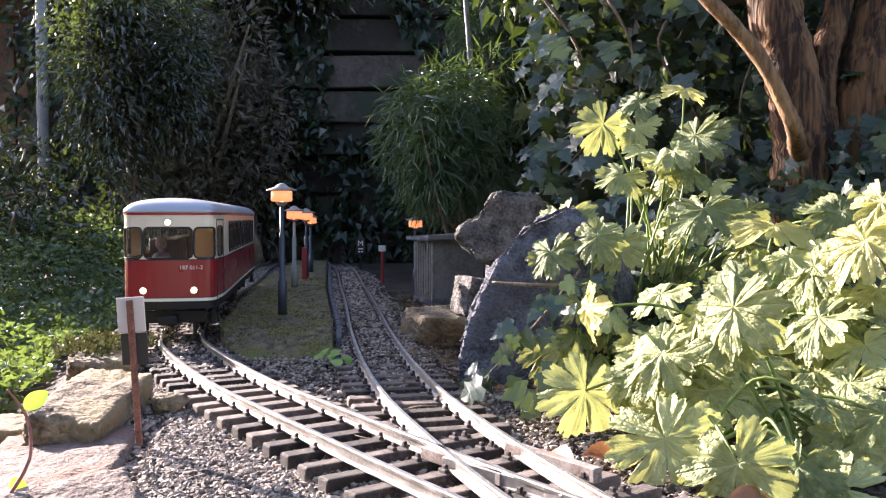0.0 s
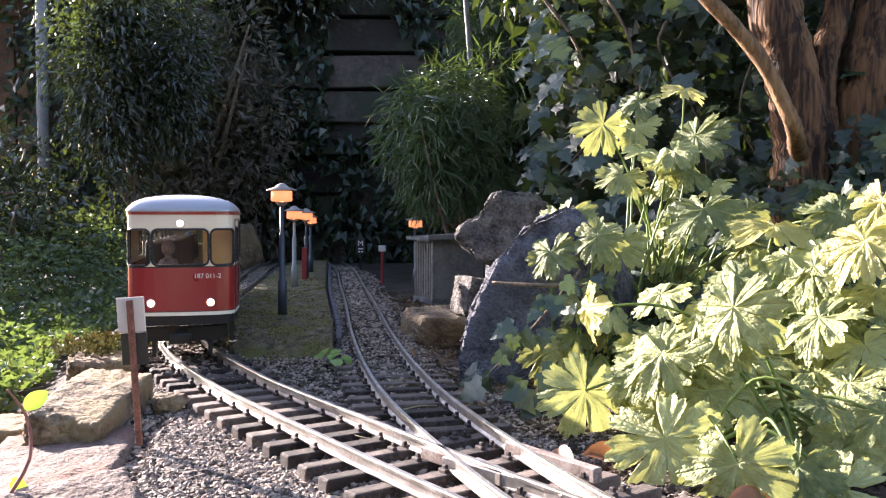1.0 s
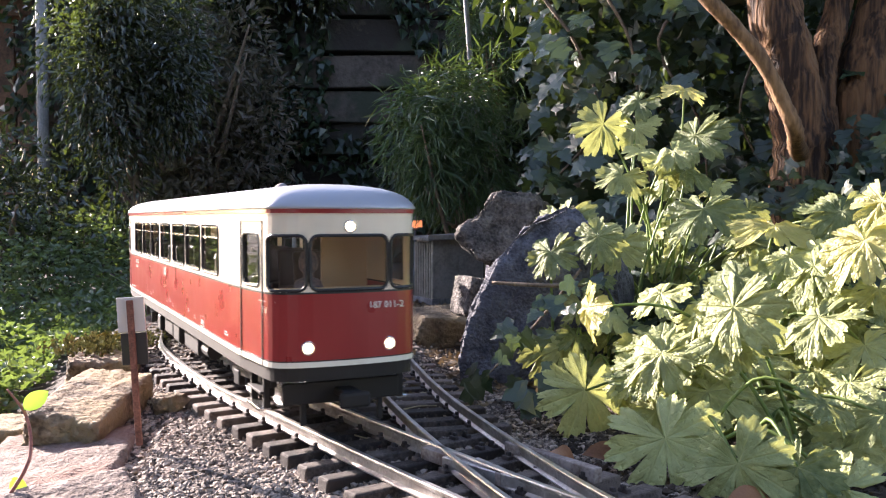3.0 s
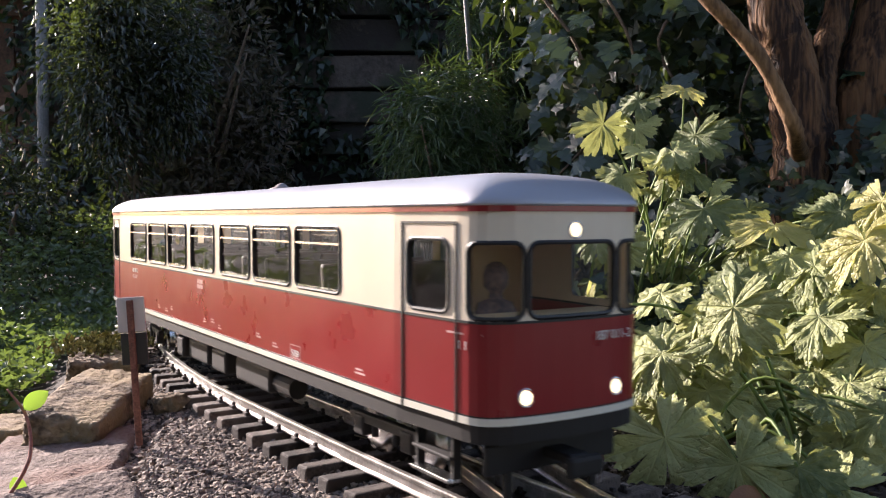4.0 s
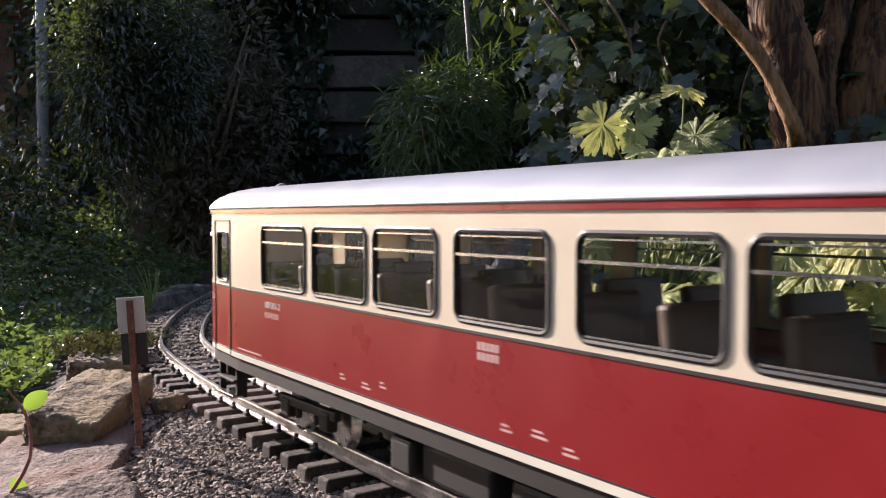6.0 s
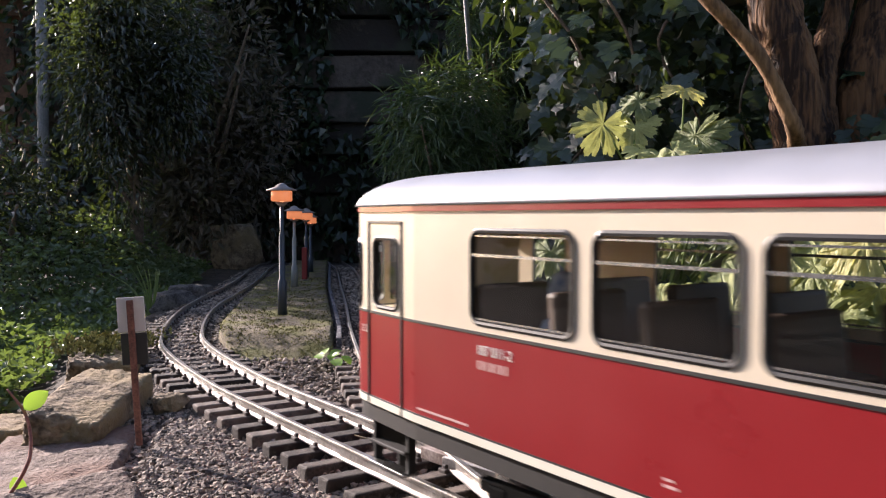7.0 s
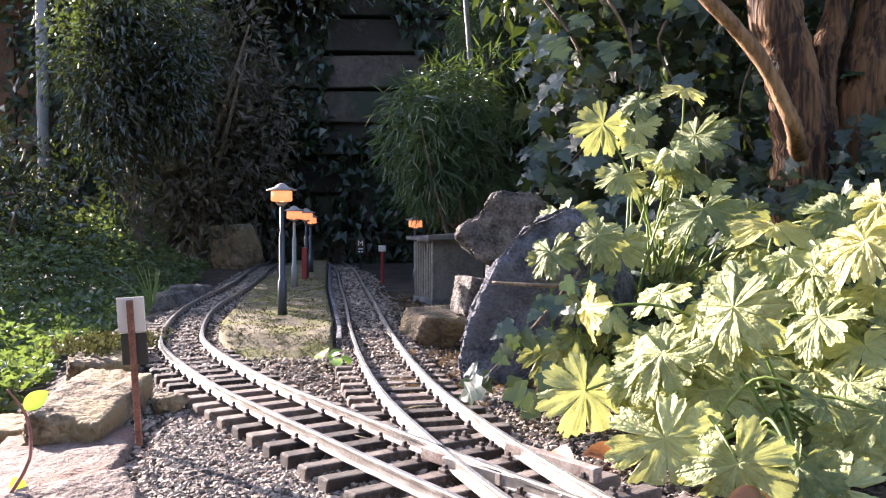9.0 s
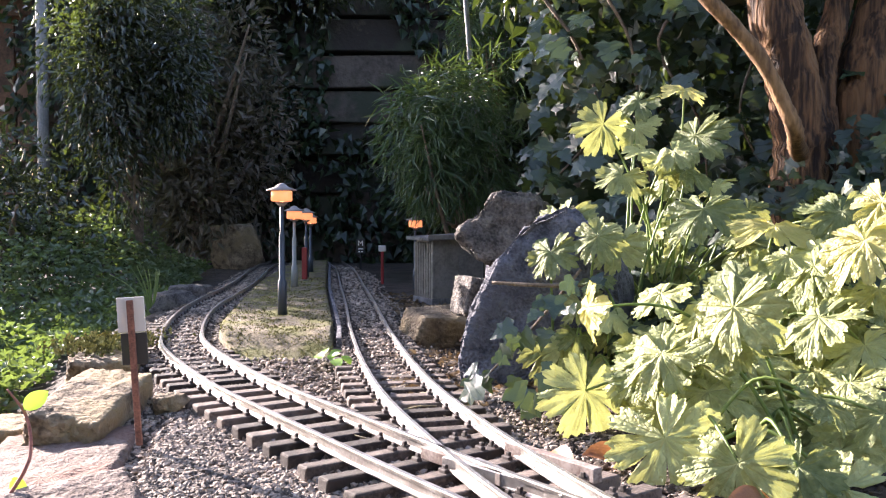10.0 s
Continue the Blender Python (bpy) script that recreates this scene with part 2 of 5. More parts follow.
# ---- mesh helpers ----
def thing(name, label, category, loc=(0, 0, 0), group="", kind=""):
    e = new(name)
    e.empty_display_size = 0.02
    e.location = loc
    return tagged(e, label, category, group, kind)


def link(name, mesh, parent=None, label=""):
    ob = new(name, mesh)
    if parent:
        ob.parent = parent
    return tagged(ob, label)


def part(name, bm, material, parent, label=""):
    me = bpy.data.meshes.new(name)
    bm.to_mesh(me)
    bm.free()
    me.materials.append(material)
    return link(name, me, parent, label)


def mesh_of(name, verts, faces, material, smooth=False):
    me = bpy.data.meshes.new(name)
    me.from_pydata([tuple(v) for v in verts], [], [tuple(f) for f in faces])
    me.materials.append(material)
    if smooth:
        me.polygons.foreach_set("use_smooth", [True] * len(me.polygons))
    me.update()
    return me


def box(sx, sy, sz, at=(0, 0, 0), bevel=0.0, bm=None, rot=None):
    bm = bm or bmesh.new()
    m = Matrix.Translation(at) @ (rot or Matrix.Identity(4)) @ Matrix.Diagonal((sx, sy, sz, 1))
    r = bmesh.ops.create_cube(bm, size=1, matrix=m)
    if bevel:
        vs = set(r["verts"])
        es = [e for e in bm.edges if e.verts[0] in vs and e.verts[1] in vs]
        bmesh.ops.bevel(bm, geom=es, offset=bevel, segments=2, affect="EDGES", profile=0.5)
    return bm


def rod(r1, r2, h, at=(0, 0, 0), seg=12, bm=None, rot=None):
    """A tapered rod standing on at."""
    bm = bm or bmesh.new()
    m = Matrix.Translation(at) @ (rot or Matrix.Identity(4)) @ Matrix.Translation((0, 0, h / 2))
    bmesh.ops.create_cone(bm, cap_ends=True, segments=seg, radius1=r1, radius2=r2, depth=h, matrix=m)
    return bm


def turned(profile, seg=20, bm=None, at=(0, 0, 0)):
    """A shape turned about z from (radius, height) pairs."""
    bm = bm or bmesh.new()
    rings = [[bm.verts.new((at[0] + r * math.cos(2 * math.pi * k / seg), at[1] + r * math.sin(2 * math.pi * k / seg), at[2] + z)) for k in range(seg)] for r, z in profile]
    for a, b in zip(rings, rings[1:]):
        for k in range(seg):
            bm.faces.new((a[k], a[(k + 1) % seg], b[(k + 1) % seg], b[k]))
    bm.faces.new(rings[0][::-1])
    bm.faces.new(rings[-1])
    for f in bm.faces:
        f.smooth = True
    return bm


def tube(points, radii, seg=7, bm=None, wobble=0.0, seed=0):
    """A branch along points, smoothed, with a radius at each point."""
    bm = bm or bmesh.new()
    rnd = random.Random(seed)
    pts, rad = [], []
    P = [Vector(p) for p in points]
    for i in range(len(P) - 1):
        a, b, c, d = P[max(i - 1, 0)], P[i], P[i + 1], P[min(i + 2, len(P) - 1)]
        for k in range(6):
            t = k / 6
            pts.append(0.5 * (2 * b + (c - a) * t + (2 * a - 5 * b + 4 * c - d) * t * t + (3 * b - a - 3 * c + d) * t ** 3))
            rad.append(radii[i] * (1 - t) + radii[i + 1] * t)
    pts.append(P[-1])
    rad.append(radii[-1])
    rings, u = [], None
    for i, p in enumerate(pts):
        d = (pts[min(i + 1, len(pts) - 1)] - pts[max(i - 1, 0)]).normalized()
        u = (u - d * u.dot(d)).normalized() if u else d.cross(Vector((0.3, 0.2, 1)) if abs(d.z) < 0.9 else Vector((1, 0, 0))).normalized()
        v = d.cross(u)
        rings.append([bm.verts.new(p + (u * math.cos(2 * math.pi * k / seg) + v * math.sin(2 * math.pi * k / seg)) * rad[i] * (1 + wobble * rnd.uniform(-1, 1))) for k in range(seg)])
    for a, b in zip(rings, rings[1:]):
        for k in range(seg):
            f = bm.faces.new((a[k], a[(k + 1) % seg], b[(k + 1) % seg], b[k]))
            f.smooth = True
    bm.faces.new(rings[0][::-1])
    bm.faces.new(rings[-1])
    return bm


def rock(size, seed, at=(0, 0, 0), turn=0.0, rough=0.12, planes=9, sub=4, tilt=(0, 0), flat=False, bm=None):
    """A broken stone: a ball cut by random planes, then roughened."""
    rnd = random.Random(seed)
    b = bmesh.new()
    bmesh.ops.create_icosphere(b, subdivisions=sub, radius=1.0)
    cuts = [(Vector((rnd.uniform(-1, 1), rnd.uniform(-1, 1), rnd.uniform(-1, 1))).normalized(), rnd.uniform(0.55, 0.85)) for _ in range(planes)]
    cuts += [(Vector((0, 0, 1)), 0.5), (Vector((0, 0, -1)), 0.6)]
    if flat:
        cuts += [(Vector(v), 0.62) for v in ((1, 0, 0), (-1, 0.1, 0), (0, 1, 0), (0.1, -1, 0))]
    off = Vector((seed * 3.1, seed * 1.7, 0))
    for v in b.verts:
        p = v.co.copy()
        for nrm, d in cuts:
            k = p.dot(nrm) - d
            if k > 0:
                p -= nrm * k * 0.93
        p *= 1 + rough * (noise.noise(p * 2.3 + off) + 0.6 * noise.noise(p * 6 + off) + 0.4 * noise.noise(p * 14 + off) + 0.25 * noise.noise(p * 30 + off))
        v.co = p
    lo = [min(v.co[i] for v in b.verts) for i in range(3)]
    hi = [max(v.co[i] for v in b.verts) for i in range(3)]
    m = Matrix.Translation(at) @ Euler((radians(tilt[0]), radians(tilt[1]), radians(turn))).to_matrix().to_4x4()
    for v in b.verts:
        q = Vector([((v.co[i] - lo[i]) / (hi[i] - lo[i]) - 0.5) * size[i] for i in range(3)])
        v.co = m @ q
    for f in b.faces:
        f.smooth = True
    return b


def smooth_path(points, step=24):
    P = [np.array(p, float) for p in points]
    Q = [2 * P[0] - P[1]] + P + [2 * P[-1] - P[-2]]
    out = []
    for i in range(len(P) - 1):
        a, b, c, d = Q[i:i + 4]
        for k in range(step):
            t = k / step
            out.append(0.5 * (2 * b + (c - a) * t + (2 * a - 5 * b + 4 * c - d) * t * t + (3 * b - a - 3 * c + d) * t ** 3))
    out.append(P[-1])
    X = np.array(out)
    S = np.r_[0, np.cumsum(np.linalg.norm(np.diff(X, axis=0), axis=1))]
    return X, S


def along(path, s):
    X, S = path
    p = np.array([np.interp(s, S, X[:, 0]), np.interp(s, S, X[:, 1])])
    q = np.array([np.interp(s + 0.004, S, X[:, 0]), np.interp(s + 0.004, S, X[:, 1])])
    r = np.array([np.interp(s - 0.004, S, X[:, 0]), np.interp(s - 0.004, S, X[:, 1])])
    d = (q - r) / np.linalg.norm(q - r)
    return p, d


# ---- ground ----
MAIN = smooth_path([(-0.523, 2.8), (-0.506, 2.494), (-0.4593, 2.14), (-0.4378, 1.989), (-0.4146, 1.786), (-0.4014, 1.634), (-0.3831, 1.431), (-0.3625, 1.2795),
                    (-0.3203, 1.08), (-0.2716, 0.9352), (-0.1791, 0.754), (-0.0964, 0.6251), (0.0176, 0.456), (0.1085, 0.333), (0.22, 0.167), (0.331, 0.0),
                    (0.445, -0.17), (0.63, -0.44), (1.1, -1.12)])
SIDING = smooth_path([(-0.345, 2.8), (-0.3116, 2.62), (-0.2749, 2.435), (-0.2456, 2.249), (-0.2156, 2.025), (-0.1908, 1.838), (-0.165, 1.6515), (-0.1343, 1.4274),
                      (-0.1103, 1.2405), (-0.0856, 1.0537), (-0.0507, 0.8303), (-0.0117, 0.6459), (0.0561, 0.4305), (0.105, 0.345)])
BED = np.vstack([MAIN[0][::6], SIDING[0][::6]])


def track_gap(x, y):
    d = BED - np.array((x, y))
    return math.sqrt((d * d).sum(1).min())


def smoothstep(a, b, v):
    t = min(1, max(0, (v - a) / (b - a)))
    return t * t * (3 - 2 * t)


def ground_z(x, y):
    """Height of the soil: level at the track, a bank on one side, a drop on the other."""
    z = -0.021
    line = np.interp(y, (-1, 0.35, 0.6, 0.9, 1.3, 1.8, 2.5), (0.95, 0.27, 0.16, 0.11, 0.10, 0.06, -0.02))
    z += 0.35 * smoothstep(line, line + 0.75, x) * smoothstep(0.45, 1.2, y) * smoothstep(6.0, 2.5, x + abs(y - 1.5)) + 0.006 * smoothstep(line, line + 0.1, x)
    left = np.interp(y, (-1, 0.35, 0.6, 0.9, 1.3, 1.8, 2.5), (-0.20, -0.20, -0.235, -0.34, -0.45, -0.50, -0.60))
    z -= 0.05 * smoothstep(left, left - 0.12, x) * smoothstep(2.6, 1.6, y) * smoothstep(-6, -2.5, x) * smoothstep(-3, -1, y)
    near = smoothstep(4, 2, abs(y) + abs(x))
    z += near * 0.006 * (noise.noise((x * 9, y * 9, 1)) + 0.5 * noise.noise((x * 30, y * 30, 2)))
    return z


def build_ground():
    def ticks(lo, hi, step, far):
        inner = list(np.arange(lo, hi + 1e-6, step))
        out, d = [], 0.15
        while inner[-1] + d < far:
            out.append(inner[-1] + d)
            d *= 1.6
        back = [lo - (o - inner[-1]) for o in out][::-1]
        return back + inner + out
    xs, ys = ticks(-1.3, 1.3, 0.02, 90), ticks(-0.2, 3.2, 0.02, 90)
    verts = [(x, y, ground_z(x, y)) for y in ys for x in xs]
    w = len(xs)
    faces = [(j * w + i, j * w + i + 1, (j + 1) * w + i + 1, (j + 1) * w + i) for j in range(len(ys) - 1) for i in range(w - 1)]
    g = new("ground", mesh_of("ground", verts, faces, M_SOIL, True))
    tagged(g, "dark brown garden soil with bits of moss", "ground", kind="structure")


build_ground()


def chips(name, places, sizes, material, label, category, seed):
    """Many loose stones in one mesh, each an uneven small polyhedron."""
    rs = np.random.RandomState(seed)
    base = bmesh.new()
    bmesh.ops.create_icosphere(base, subdivisions=1, radius=1.0)
    bv = np.array([v.co[:] for v in base.verts])
    bf = np.array([[v.index for v in f.verts] for f in base.faces])
    base.free()
    V, F, o = [], [], 0
    for (x, y, z), s in zip(places, sizes):
        q = bv * (1 + rs.uniform(-0.45, 0.4, (len(bv), 1))) * np.array([s * rs.uniform(0.8, 1.3), s * rs.uniform(0.8, 1.3), s * rs.uniform(0.5, 0.9)])
        a, b = rs.uniform(0, 6.28), rs.uniform(-0.6, 0.6)
        ca, sa, cb, sb = math.cos(a), math.sin(a), math.cos(b), math.sin(b)
        R = np.array([[ca, -sa * cb, sa * sb], [sa, ca * cb, -ca * sb], [0, sb, cb]])
        V.append(q @ R.T + (x, y, z))
        F.append(bf + o)
        o += len(bv)
    V, F = np.vstack(V), np.vstack(F)
    me = bpy.data.meshes.new(name)
    me.from_pydata(V.tolist(), [], F.tolist())
    me.materials.append(material)
    me.update()
    return tagged(new(name, me), label, category, kind="stuff")


def build_ballast():
    rs = np.random.RandomState(4)
    pl, sz = [], []
    n = 0
    while n < 46000:
        y = 0.36 + (rs.rand() ** 1.7) * 2.2
        x = rs.uniform(-0.62, 0.42)
        d = track_gap(x, y)
        reach = 0.075 + 0.11 * smoothstep(0.95, 0.45, y)
        between = 0
        if y < 1.05:
            mx = np.interp(-y, -MAIN[0][:, 1], MAIN[0][:, 0])
            sx = np.interp(-y, -SIDING[0][:, 1], SIDING[0][:, 0])
            between = mx < x < sx
        if not between and d > reach * rs.uniform(0.75, 1.05):
            continue
        n += 1
        ax = np.interp(-y, -MAIN[0][:, 1], MAIN[0][:, 0])
        bx = np.interp(-y, -SIDING[0][:, 1], SIDING[0][:, 0])
        buried = 0.0016 * smoothstep(0.58, 0.8, y) * (x > (ax + bx) / 2) * (d < 0.045)
        s = rs.uniform(0.0011, 0.0027) * (1 + 0.5 * smoothstep(0.9, 1.6, y))
        z = -0.0128 - 0.0028 * smoothstep(0.95, 0.7, y) + buried + rs.uniform(-0.002, 0.002) + 0.0028 * smoothstep(0.62, 0.95, y) * (d < 0.045) - 0.0075 * smoothstep(0.042, 0.062, d) * (1 - 0.7 * bool(between))
        pl.append((x, y, max(z, ground_z(x, y) + 0.0006)))
        sz.append(s)
    while n < 72000:
        y = rs.uniform(0.36, 0.82)
        mx = np.interp(-y, -MAIN[0][:, 1], MAIN[0][:, 0])
        x = mx - rs.uniform(0.040, 0.215)
        edge = np.interp(y, (0.36, 0.50, 0.60, 0.68, 0.82), (-0.150, -0.176, -0.196, -0.215, -0.285)) + 0.014 * noise.noise((y * 22, 0, 4))
        if x < edge:
            continue
        n += 1
        pl.append((x, y, max(-0.0195 + rs.uniform(-0.001, 0.0025), ground_z(x, y) + 0.0008)))
        sz.append(rs.uniform(0.0010, 0.0024))
    chips("ballast", pl, sz, M_STONE_CHIP, "grey crushed-stone ballast lying under the model track", "gravel", 5)


build_ballast()


# ---- track ----
GAUGE = 0.0235


def rail_mesh(path, side, s0, s1, profile):
    s = np.arange(s0, s1, 0.012)
    verts, faces = [], []
    k = len(profile)
    for v in s:
        p, d = along(path, v)
        nrm = np.array((-d[1], d[0]))
        for w, z in profile:
            q = p + nrm * (side * GAUGE + w)
            verts.append((q[0], q[1], z))
    for i in range(len(s) - 1):
        for j in range(k):
            faces.append((i * k + j, i * k + (j + 1) % k, (i + 1) * k + (j + 1) % k, (i + 1) * k + j))
    faces.append(tuple(range(k))[::-1])
    faces.append(tuple((len(s) - 1) * k + j for j in range(k)))
    return mesh_of("rail", verts, faces, M_RAIL)


RAIL_PROFILE = [(-0.0014, 0.0), (0.0014, 0.0), (0.0017, -0.0008), (0.0016, -0.0024), (0.0006, -0.0032), (0.0006, -0.0068), (0.0029, -0.0079),
                (0.0029, -0.0086), (-0.0029, -0.0086), (-0.0029, -0.0079), (-0.0006, -0.0068), (-0.0006, -0.0032), (-0.0016, -0.0024), (-0.0017, -0.0008)]


def sleeper_mesh(length):
    bm = box(length, 0.0132, 0.0122, (0, 0, -0.0006), 0.0014)
    for v in bm.verts:
        v.co += Vector((0.0010 * noise.noise(v.co * 160), 0.0008 * noise.noise(v.co * 190 + Vector((3, 0, 0))), 0.0006 * noise.noise(v.co * 140 + Vector((0, 5, 0)))))
        v.co.y *= 1.0 - 6.0 * v.co.z
    me = bpy.data.meshes.new("sleeper")
    bm.to_mesh(me)
    bm.free()
    me.materials.append(M_SLEEPER)
    return me


def chair_mesh():
    bm = bmesh.new()
    for sgn in (-1, 1):
        box(0.0034, 0.007, 0.0028, (sgn * 0.0050, 0, 0.0012), 0.0006, bm)
        box(0.0022, 0.0032, 0.0036, (sgn * 0.0040, 0, 0.0030), 0.0005, bm)
    box(0.013, 0.009, 0.001, (0, 0, 0.0), 0, bm)
    me = bpy.data.meshes.new("rail_chair")
    bm.to_mesh(me)
    bm.free()
    me.materials.append(M_CHAIR)
    return me


def build_track(name, path, s0, s1, pitch, label, other=None, second=False):
    t = thing(name, label, "model track", group="garden railway tracks")
    for side in (-1, 1):
        link("rail", rail_mesh(path, side, s0, s1, RAIL_PROFILE), t, "dull worn metal rail")
    short, longer, ch = sleeper_mesh(0.098), sleeper_mesh(0.142), chair_mesh()
    s = s0 + 0.01
    while s < s1 - 0.01:
        p, d = along(path, s)
        near = math.sqrt(((other[0] - p) ** 2).sum(1).min()) if other is not None else 1
        if near < 0.062 and second:
            s += pitch
            continue
        ang = math.atan2(d[1], d[0]) - math.pi / 2
        ang += random.uniform(-0.03, 0.03)
        sl = link("sleeper", longer if near < 0.062 else short, t)
        shift = 0.020 if near < 0.062 else 0.0
        sl.matrix_basis = pose(p[0] - d[1] * shift, p[1] + d[0] * shift, -0.0143 + random.uniform(-0.0006, 0.0003), 0, 0, math.degrees(ang))
        for side in (-1, 1):
            c = link("rail_chair", ch, sl)
            c.matrix_basis = pose(side * GAUGE - shift, 0, 0.0053)
        s += pitch
    return t


build_track("railway_track", MAIN, 0.0, 3.5, 0.0288, "curved model track of metal rails on dark brown sleepers", SIDING)
siding_track = build_track("railway_track", SIDING, 0.0, 2.43, 0.0295, "second model track joining the first at a turnout", MAIN, True)


def build_turnout():
    """Frog casting, wing rails and check rail where the two tracks meet."""
    t = thing("turnout_frog", "rusty cast frog with guide plates between the rails", "turnout")
    p, d = np.array((-0.003, 0.535)), np.array((0.575, -0.818))
    turn = math.degrees(math.atan2(d[1], d[0]))

    def bar(name, at, length, wide, high, rz, mat, label=""):
        b = part(name, box(length, wide, high, bevel=0.0006), mat, t, label)
        b.matrix_basis = pose(at[0], at[1], -0.0012 - high / 2, 0, 0, rz)
        return b
    bar("frog_plate", (0.012, 0.503), 0.072, 0.0085, 0.0075, turn + 3, M_RUSTY, "reddish grey frog casting")
    bar("wing_rail", (0.026, 0.480), 0.075, 0.003, 0.0075, turn + 8, M_RAIL)
    bar("wing_rail", (0.040, 0.470), 0.08, 0.003, 0.0075, turn - 4, M_RAIL)
    bar("check_rail", (0.063, 0.512), 0.075, 0.0065, 0.0085, turn + 2, M_RUSTY, "reddish grey check rail")
    bar("check_rail", (-0.040, 0.500), 0.075, 0.0035, 0.0065, turn, M_RAIL)


build_turnout()


# ---- the railcar ----
HW, LEN = 0.0535, 0.745
Z_SKIRT, Z_LINE0, Z_LINE1, Z_BELT, Z_EAVE, Z_ROOF = 0.0355, 0.0442, 0.0476, 0.0896, 0.1397, 0.1423


def car_outline():
    end = [(0.0, 0.003), (0.012, 0.0027), (0.024, 0.0018), (0.033, 0.0004), (0.0395, -0.0016), (0.0442, -0.0042), (0.0472, -0.0078), (0.0488, -0.0124), (0.0497, -0.019), (HW, -0.072)]
    right = end + [(x, -LEN - y) for x, y in end[::-1]]
    ring = right + [(-x, y) for x, y in right[-2:0:-1]]
    return ring


RING = [np.array(p) for p in car_outline()]
RING_U = np.r_[0, np.cumsum([np.linalg.norm(RING[(i + 1) % len(RING)] - RING[i]) for i in range(len(RING))])]
_all = np.vstack(RING + [RING[0]])


def on_body(u, z, off=0.0):
    u = u % RING_U[-1]
    p = np.array([np.interp(u, RING_U, _all[:, 0]), np.interp(u, RING_U, _all[:, 1])])
    a, b = (u - 0.0015) % RING_U[-1], (u + 0.0015) % RING_U[-1]
    q = np.array([np.interp(b, RING_U, _all[:, 0]) - np.interp(a, RING_U, _all[:, 0]), np.interp(b, RING_U, _all[:, 1]) - np.interp(a, RING_U, _all[:, 1])])
    q /= max(1e-9, np.linalg.norm(q))
    nrm = np.array((-q[1], q[0]))
    if (p - np.array((0, -LEN / 2))) @ nrm < 0:
        nrm = -nrm
    return (*(p + nrm * off), z)


RIGHT_N = len(RING) // 2 + 1


def u_of(y, side=1):
    """Place on the ring of the point at y on a side wall."""
    d = float(np.interp(-y, [-p[1] for p in RING[:RIGHT_N]], RING_U[:RIGHT_N]))
    return d if side > 0 else RING_U[-1] - d


def u_front(x):
    return float(np.interp(x, [p[0] for p in RING[:9]], RING_U[:9]))


def band(z0, z1, off, holes=(), lip=0.0):
    """A strip of body wall between two heights, open at the holes (u0, u1, z0, z1), with an inner skin."""
    us = set(np.round(RING_U[:-1], 6))
    zs = {z0, z1}
    for h in holes:
        us |= {round(h[0] % RING_U[-1], 6), round(h[1] % RING_U[-1], 6)}
        zs |= {h[2], h[3]}
    us, zs = sorted(us), sorted(zs)
    n, k = len(us), len(zs)
    verts = [on_body(u, z, off) for u in us for z in zs] + [on_body(u, z, off - 0.0014) for u in us for z in zs]
    faces = []
    total = RING_U[-1]
    for i in range(n):
        j = (i + 1) % n
        mid = (us[i] + (us[j] if j else total)) / 2
        for m in range(k - 1):
            zm = (zs[m] + zs[m + 1]) / 2
            if any((h[0] % total) < mid < (h[1] % total if h[1] % total > h[0] % total else h[1] % total + total) and h[2] < zm < h[3] or
                   ((h[0] % total) > (h[1] % total) and (mid > h[0] % total or mid < h[1] % total) and h[2] < zm < h[3]) for h in holes):
                continue
            f = (i * k + m, j * k + m, j * k + m + 1, i * k + m + 1)
            faces.append(f[::-1])
            faces.append(tuple(v + n * k for v in f))
    for m in (0, k - 1):
        for i in range(n):
            j = (i + 1) % n
            f = (i * k + m, j * k + m, j * k + m + n * k, i * k + m + n * k)
            faces.append(f if m == 0 else f[::-1])
    return verts, faces


def rounded(u0, u1, z0, z1, r, seg=5):
    pts = []
    for cx, cz, a0 in ((u1 - r, z1 - r, 0), (u0 + r, z1 - r, 90), (u0 + r, z0 + r, 180), (u1 - r, z0 + r, 270)):
        for k in range(seg + 1):
            a = radians(a0 + 90 * k / seg)
            pts.append((cx + r * math.cos(a), cz + r * math.sin(a)))
    return pts


def dense(loop, step=0.006):
    out = []
    for a, b in zip(loop, loop[1:] + loop[:1]):
        k = max(1, int(math.hypot(b[0] - a[0], b[1] - a[1]) / step))
        out += [(a[0] + (b[0] - a[0]) * i / k, a[1] + (b[1] - a[1]) * i / k) for i in range(k)]
    return out


